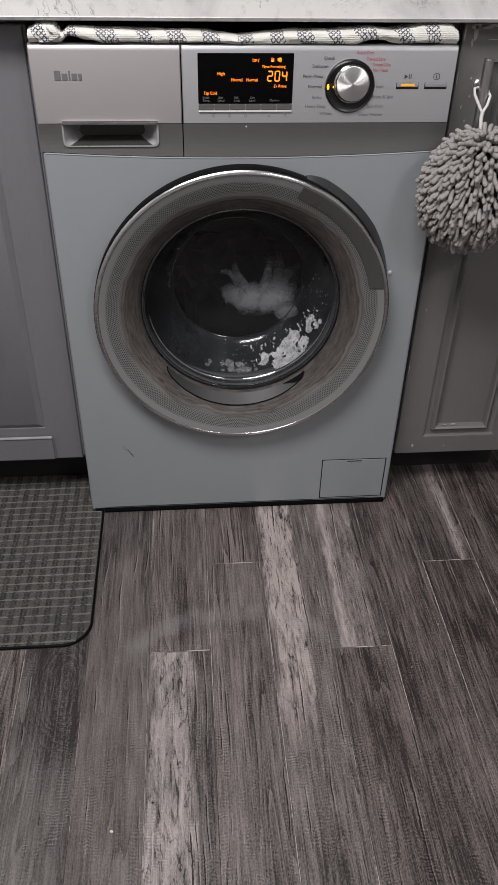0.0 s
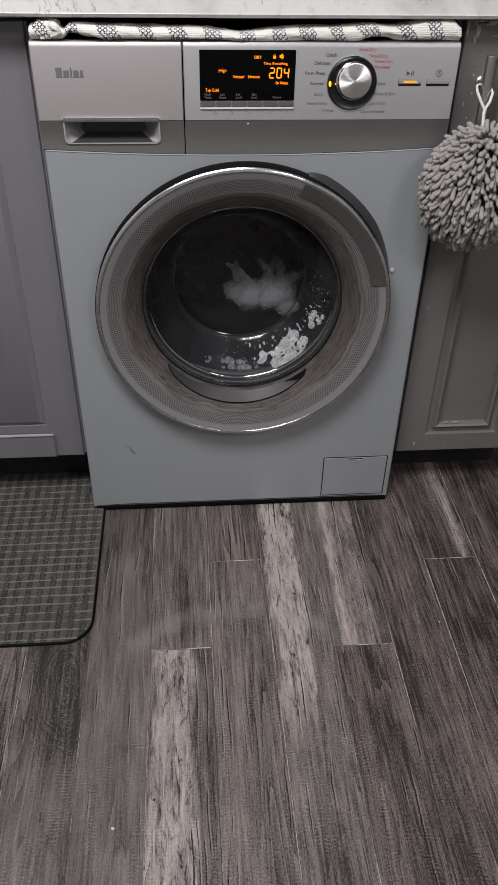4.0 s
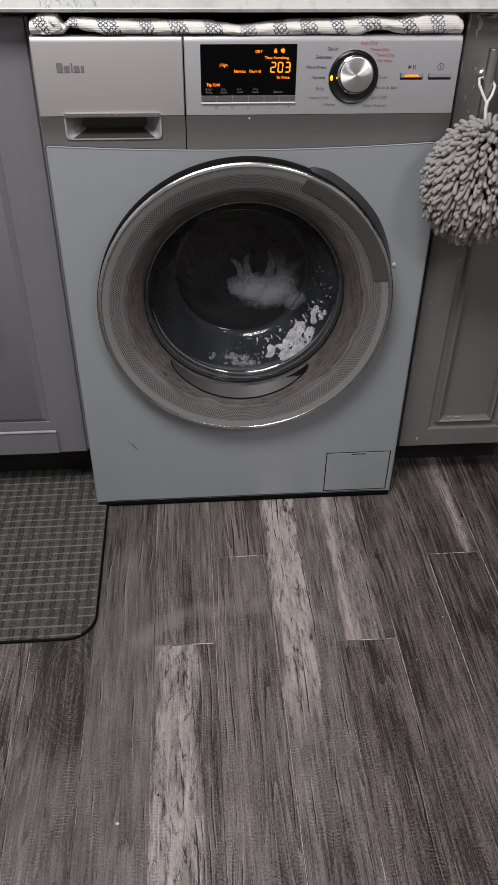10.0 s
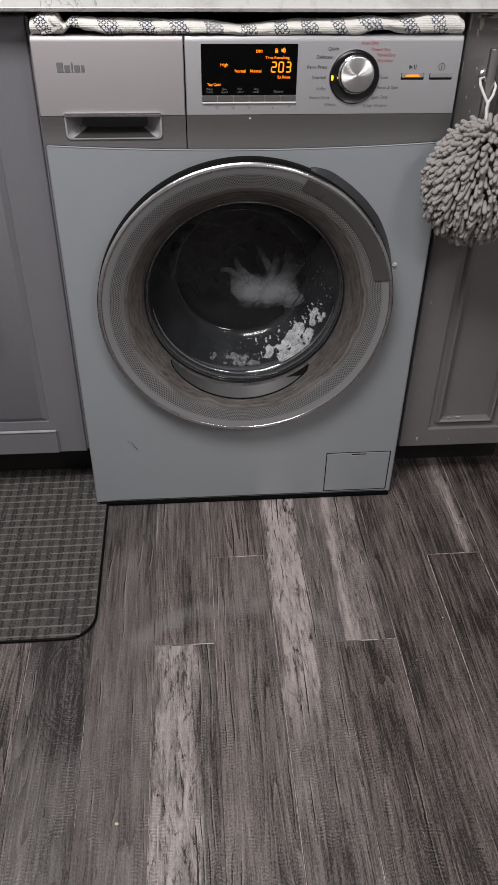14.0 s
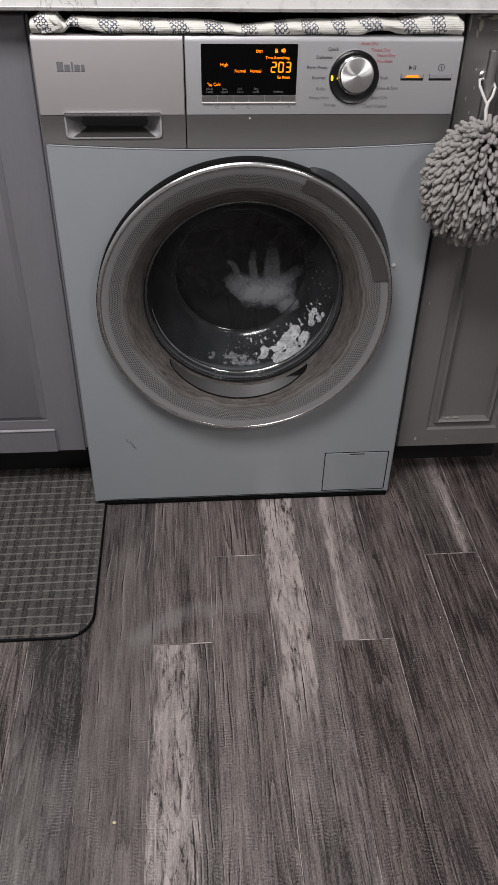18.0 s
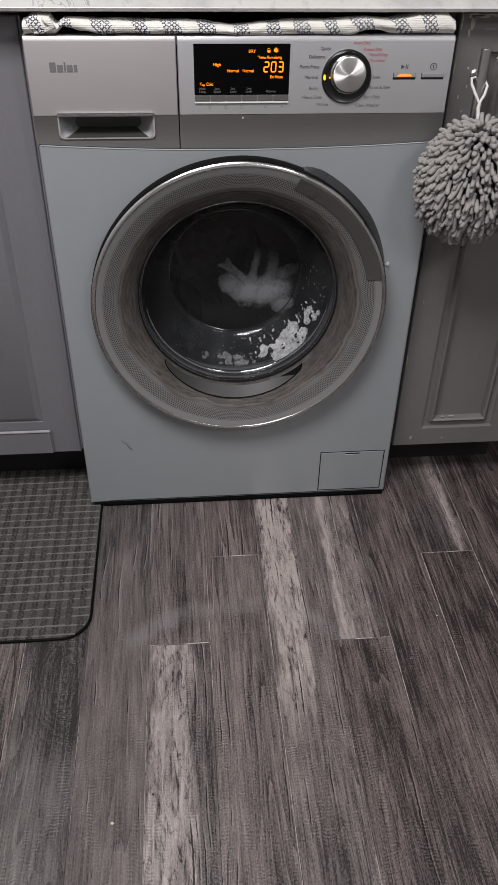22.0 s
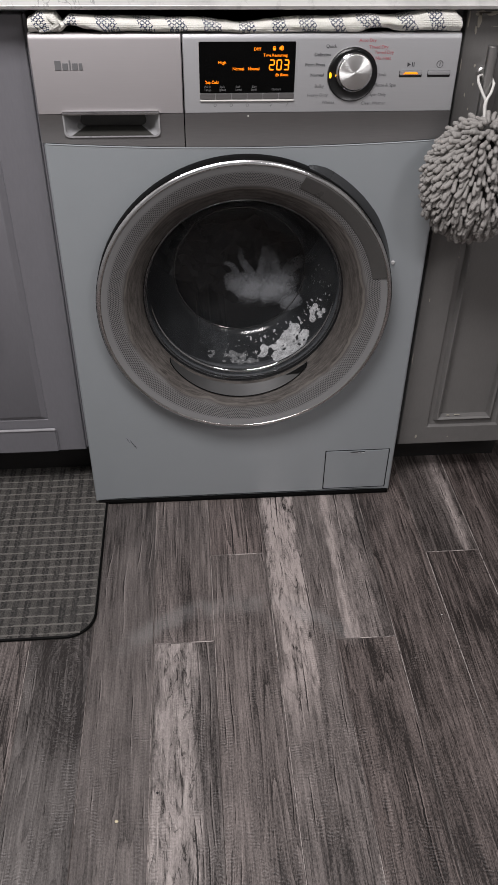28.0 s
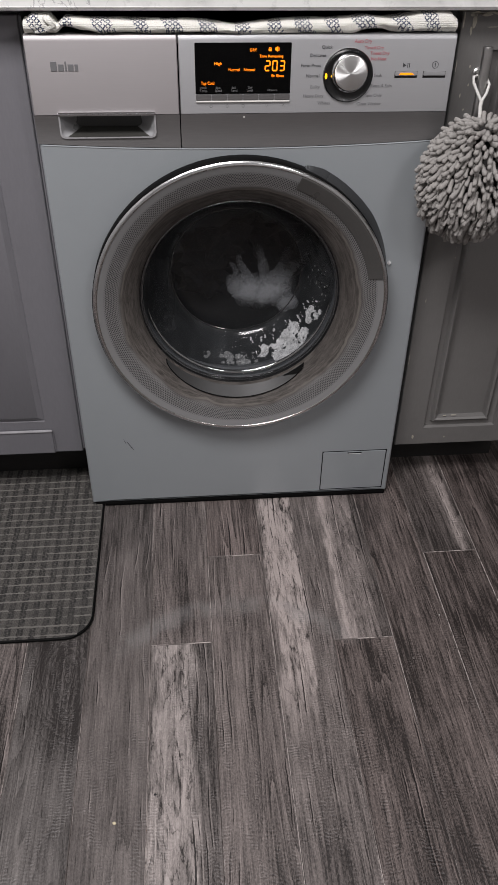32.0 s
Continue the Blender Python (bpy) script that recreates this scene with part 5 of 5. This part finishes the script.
# ---- towel between washer and countertop ----
def towel():
    t = thing("towel", "cream terry towel with navy bands rolled along the washer's top", "towel", (0, -0.001, TOP))
    heights = [(-0.296, 0.017), (-0.280, 0.0245), (-0.262, 0.0235), (-0.252, 0.013), (-0.242, 0.0195), (-0.20, 0.0175), (-0.15, 0.0162), (-0.10, 0.0162), (-0.06, 0.0152), (-0.035, 0.012), (-0.015, 0.0095), (0.01, 0.011),
               (0.03, 0.0135), (0.06, 0.0155), (0.10, 0.0165), (0.13, 0.0172), (0.17, 0.0205), (0.185, 0.0185), (0.20, 0.0172), (0.225, 0.0208), (0.25, 0.0255), (0.27, 0.026), (0.285, 0.025), (0.296, 0.018)]
    lifts = [(-0.3, 0), (-0.256, 0.0), (-0.243, 0.0085), (-0.215, 0.005), (-0.19, 0.0), (0.15, 0.0), (0.172, 0.0048), (0.19, 0.0058), (0.205, 0.002), (0.22, 0), (0.3, 0)]

    def lerp(tab, x):
        for (a, u), (c, v) in zip(tab, tab[1:]):
            if a <= x <= c:
                f = (x - a) / (c - a)
                f = f * f * (3 - 2 * f)
                return u + (v - u) * f
        return tab[0][1] if x < tab[0][0] else tab[-1][1]

    b = bmesh.new()
    n, m = 220, 26
    rows = []
    for i in range(n + 1):
        x = -0.296 + 0.592 * i / n
        hi, lo = 1.08 * lerp(heights, x), lerp(lifts, x) + 0.0004
        row = []
        for k in range(m):
            a = math.tau * k / m
            yy, zz = 0.020 - 0.020 * math.copysign(abs(math.cos(a)) ** 0.8, math.cos(a)), math.copysign(abs(math.sin(a)) ** 0.75, math.sin(a))
            z = lo + (hi - lo) * (0.5 + 0.5 * zz)
            p = Vector((x * 22, a * 1.2, 0))
            wob = 0.0024 * noise.noise(p) + 0.0013 * noise.noise(p * 3) + 0.0004 * noise.noise(p * 11)
            row.append(b.verts.new((x, yy + wob + 0.003 * noise.noise(Vector((x * 9, 4, 0))), max(lo, min(z + wob * 0.6, 0.0277)))))
        rows.append(row)
    for p, q in zip(rows, rows[1:]):
        for k in range(m):
            j = (k + 1) % m
            b.faces.new((p[k], p[j], q[j], q[k]))
    b.faces.new(rows[0])
    b.faces.new(rows[-1][::-1])
    part("roll", b, TOWEL, t, "", 1.5)
    c = tube([(-0.268, 0.001, 0.022), (-0.262, -0.002, 0.0175), (-0.256, -0.001, 0.0125), (-0.266, 0.002, 0.0065), (-0.282, 0.003, 0.0035)], [0.003, 0.0045, 0.0045, 0.0035, 0.002], 10, 0.6)
    part("turned_corner", c, TOWEL, t, "", 1.5)


# ---- chenille ball on the cabinet handle ----
def duster_ball():
    cx, cy, cz = 0.342, -0.053, 0.657
    d = thing("chenille_towel_ball", "grey chenille ball hanging by a white loop from the cabinet handle", "hand towel", (cx, cy, cz))
    core = bmesh.new()
    bmesh.ops.create_icosphere(core, subdivisions=3, radius=1)
    for v in core.verts:
        v.co = Vector((v.co.x * 0.069, v.co.y * 0.050, v.co.z * 0.076))
    # core far darker than the strands: shade between them is in its colour
    part("core", core, surface("strand_gap_shade", (0.07, 0.066, 0.062), 0.95, 0.0, 0.3), d)
    rng = random.Random(21)
    meshes = []
    for k in range(6):
        ln = 0.0180 + 0.0013 * k
        pts, rad = [], []
        for j in range(17):
            u = j / 16
            pts.append((0.0024 * math.sin(u * 2.4 + k), 0.0014 * math.sin(u * 4 + 2 * k), -ln * u))
            rad.append((0.0036 + 0.00042 * math.sin(j * 2.4 + k)) * (0.45 if j in (0, 16) else 0.82 if j in (1, 15) else 1))
        b = tube(pts, rad, 7)
        me = bpy.data.meshes.new("strand")
        b.to_mesh(me)
        b.free()
        for p in me.polygons:
            p.use_smooth = True
        me.materials.append(TUFT)
        meshes.append(me)
    n = 960
    rest = bmesh.new()
    for i in range(n):
        z = 1 - 1.95 * (i + 0.5) / n
        a = i * 2.39996
        r = math.sqrt(max(0, 1 - z * z))
        nrm = Vector((r * math.cos(a), r * math.sin(a), z))
        if nrm.y > 0.35:
            continue
        at = Vector((nrm.x * 0.0735, nrm.y * 0.054, nrm.z * 0.081 + 0.004)) * rng.uniform(0.965, 1.02)
        # strands lie downwards over the ball and stand off a little
        down = Vector((0, 0, -1)) - nrm * Vector((0, 0, -1)).dot(nrm)
        if down.length < 0.05:
            down = Vector((math.cos(a), math.sin(a), 0))
        way = (down.normalized() * 0.9 + nrm * (0.38 + 0.3 * rng.random()) + Vector((-0.22 + rng.uniform(-0.2, 0.2), rng.uniform(-0.18, 0.18), rng.uniform(-0.1, 0.1)))).normalized()
        m = Matrix.LocRotScale(at, (-way).to_track_quat("Z", "Y"), Vector((1, 1, 1)) * rng.uniform(0.8, 1.12))
        if nrm.y < -0.12 and nrm.x < 0.12 and nrm.z > -0.85:
            ob = new("strand", meshes[i % 6])
            ob.parent = d
            ob.matrix_basis = m
        else:
            copy = meshes[i % 6].copy()
            copy.transform(m)
            rest.from_mesh(copy)
            bpy.data.meshes.remove(copy)
    part("strand_rest", rest, TUFT, d, "", 1.5)["kind"] = "stuff"
    strap = bmesh.new()
    tube([(0.0, 0.028, 0.072), (0.001, 0.03, 0.085), (0.0, 0.034, 0.100), (0.0015, 0.036, 0.108)], 0.0026, 8, 1, strap)
    tube([(0.001, 0.036, 0.106), (-0.006, 0.040, 0.118), (-0.0105, 0.047, 0.128), (-0.009, 0.058, 0.134), (0.001, 0.064, 0.135), (0.011, 0.058, 0.133), (0.0125, 0.047, 0.126), (0.008, 0.040, 0.116), (0.001, 0.036, 0.106)], 0.0021, 8, 1, strap)
    part("hanging_loop", strap, CORD, d, "white cord loop over the handle")


# ---- floor mat ----
def floor_mat():
    x1, y0, y1, x0 = -0.2755, -0.3330, 0.117, -1.05
    m = thing("floor_mat", "dark grey woven kitchen mat with raised pale cords", "mat", (0, 0, 0))
    rc = 0.048
    outline = [(x0, y0)]
    for k in range(13):
        a = radians(-90 + 90 * k / 12)
        outline.append((x1 - rc + rc * math.cos(a), y0 + rc + rc * math.sin(a)))
    outline += [(x1, y1), (x0, y1)]
    b = bmesh.new()

    def ring(z, e):
        cx, cy = (x0 + x1) / 2, (y0 + y1) / 2
        return [b.verts.new((x + (e if x < cx else -e), y + (e if y < cy else -e), z)) for x, y in outline]
    r0, r1, r2 = ring(0.0, 0.0), ring(0.0035, 0.0), ring(0.0052, 0.0022)
    for p, q in ((r0, r1), (r1, r2)):
        for i in range(len(outline)):
            j = (i + 1) % len(outline)
            b.faces.new((p[i], p[j], q[j], q[i]))
    b.faces.new(r2)
    b.faces.new(r0[::-1])
    part("pad", b, WEAVE, m, "woven dark grey pad")
    pale = surface("pale_cord_yarn", (0.165, 0.155, 0.143), 0.9, 0.0, 1.0, (60, 200, 200), 0.6, 0.001, 0.3)
    rng = random.Random(5)
    y = y0 + 0.009
    while y < y1 - 0.01:
        xe = x1 - 0.004
        if y < y0 + rc:
            xe = x1 - rc + math.sqrt(max(0, rc * rc - (rc - (y - y0)) ** 2)) - 0.004
        pts = []
        x = -0.60
        while x < xe:
            pts.append((x, y + 0.0012 * noise.noise(Vector((x * 22, y * 90, 0))) + 0.0005 * math.sin(x * math.tau / 0.0075), 0.0042 + 0.0017 * noise.noise(Vector((x * 17, y * 70, 3))) + 0.0006 * math.sin(x * math.tau / 0.0205 + 0.5)))
            x += 0.0025
        part("cord", tube(pts, 0.0020, 6), pale, m, "pale raised cord")
        y += 0.0187 + rng.uniform(-0.0008, 0.0008)
    border = [(x1 - 0.0015, y1), (x1 - 0.0015, y0 + rc)] + [(x1 - rc + (rc - 0.0015) * math.cos(radians(-90 * k / 12)), y0 + rc + (rc - 0.0015) * math.sin(radians(-90 * k / 12))) for k in range(1, 13)] + [(-1.05, y0 + 0.0015)]
    # dark bound edge in full black, which also carries the mat's shadow line
    part("bound_edge", tube([(x, y, 0.0032) for x, y in border], 0.0026, 8), MATT_BLACK, m, "dark bound edge")


# ---- small litter on the floor ----
def litter():
    rng = random.Random(8)
    for x, y, s, mtl, lab in ((-0.2205, -0.6465, 0.0028, CRUMB, "small yellowish crumb on the plank floor"), (0.2525, -0.4105, 0.0026, EDGE, "small pale flake on the plank floor"), (-0.166, -0.61, 0.0018, DARK, "tiny dark crumb on the plank floor"), (0.32, -0.325, 0.0012, CORD, "tiny white crumb on the plank floor")):
        b = bmesh.new()
        bmesh.ops.create_icosphere(b, subdivisions=2, radius=1)
        for v in b.verts:
            k = 1 + 0.4 * noise.noise(v.co * 2 + Vector((x * 50, 0, 0)))
            v.co = Vector((v.co.x * s * k, v.co.y * s * 0.8 * k, v.co.z * s * 0.45 * k))
        o = part("crumb", b, mtl, None, "", 1.5)
        tagged(o, lab, "crumb", "crumbs on the floor")
        o.location = (x, y, s * 0.4)


# ---- plank floor ----
PITCH, EDGE0 = 0.1015, -0.1768


def plank_floor():
    floor = thing("floor", "grey-brown rustic wood plank floor", "floor", kind="structure")
    rng = random.Random(11)
    shapes = {}
    known = {0: (-0.354, FLOOR_MID, FLOOR_PALE), 1: (-0.158, FLOOR_DIM, FLOOR_MID), 2: (0.31, FLOOR_DIM, FLOOR_PALE_END), 3: (-0.364, FLOOR_STREAK, FLOOR_SAWN), 4: (0.18, FLOOR_DIM, FLOOR_LEAN), 5: (-0.175, FLOOR_STREAK_SIDE, FLOOR_DARK),
             6: (-0.62, FLOOR_DIM, FLOOR_DARK), -1: (0.25, FLOOR_SMOOTH, FLOOR_SMOOTH), -2: (0.36, FLOOR_SMOOTH, FLOOR_KNOT), -3: (-0.2, FLOOR_MID, FLOOR_MID)}

    def plank(x0, ya, yb, m):
        ln = round(yb - ya, 3)
        key = (ln, m.name)
        if key not in shapes:
            g, e, w = 0.0002, 0.0009, PITCH
            b = bmesh.new()
            low = [b.verts.new(p) for p in ((g, g, -0.012), (w - g, g, -0.012), (w - g, ln - g, -0.012), (g, ln - g, -0.012))]
            mid = [b.verts.new((v.co.x, v.co.y, -0.0011)) for v in low]
            top = [b.verts.new((v.co.x + (e if v.co.x < w / 2 else -e), v.co.y + (e if v.co.y < ln / 2 else -e), 0.0)) for v in low]
            for v in (*low, *mid, *top):
                v.co.x -= w / 2
            for p, q in ((low, mid), (mid, top)):
                for i in range(4):
                    b.faces.new((p[i], p[(i + 1) % 4], q[(i + 1) % 4], q[i]))
            for f in b.faces[4:]:
                f.material_index = 1
            b.faces.new(top)
            bmesh.ops.recalc_face_normals(b, faces=b.faces)
            me = bpy.data.meshes.new("plank")
            b.to_mesh(me)
            b.free()
            me.materials.append(m)
            me.materials.append(EDGE)
            shapes[key] = me
        ob = new("plank", shapes[key])
        ob.parent = floor
        ob.location = (x0 + PITCH / 2, ya, 0)

    n0, n1 = -15, 20
    for i in range(n0, n1):
        x0 = EDGE0 + i * PITCH
        if x0 + PITCH > R["x1"]:
            break
        if x0 < R["x0"]:
            continue
        joint, far, near = known.get(i, (rng.uniform(-1.2, 0.4), *(rng.choice((FLOOR_DARK, FLOOR_MID, FLOOR_PALE, FLOOR_STREAK)) for _ in (0, 1))))
        plank(x0, joint, R["y1"], far)
        y = joint
        m = near
        while y > R["y0"]:
            ya = max(R["y0"], y - 1.215)
            plank(x0, ya, y, m)
            y = ya
            m = rng.choice((FLOOR_DARK, FLOOR_MID, FLOOR_PALE, FLOOR_STREAK))


def motions():
    """What moves: the foam, the turning drum and laundry, and the last digit's two strokes."""
    for ob, at, (dx, dz, turn), speed, seed, *lean in FOAM:
        base = lean[0] if lean else 0.0
        rows = []
        for i in range(0, 257):
            t = i * 0.125
            s = t * speed * 1.9
            u = noise.noise(Vector((s, seed * 1.37, 0.2)))
            v = noise.noise(Vector((s, seed * 2.11, 7.7)))
            k = noise.noise(Vector((s * 0.9, seed * 0.77, 3.1)))
            rows.append((t, pose(at[0] + 2 * dx * u, at[1], at[2] + 2 * dz * v, 0, base + 2 * turn * k, 0)))
        walk(ob, rows)
    for ob, y, rate in ((DRUM_THING, 0.0, 38.0), (HEAP, 0.3, 21.0)):
        rows = []
        for i in range(0, 65):
            t = i * 0.5
            a = rate * t if ob is DRUM_THING else 24 * math.sin(t * 0.9)
            rows.append((t, pose(XD, y, ZD, 0, a, 0)))
        walk(ob, rows)
    for ob, start, end in DIGIT:
        half = start.lerp(end, 0.5)
        walk(ob, [(0, start), (8.333, start), (8.3667, half), (8.4, end), (32, end)])


room()
countertop()
cabinets()
WASHER, DIGIT = washer()
DRUM_THING, HEAP = drum()
FOAM = foam()
towel()
duster_ball()
floor_mat()
litter()
plank_floor()
motions()
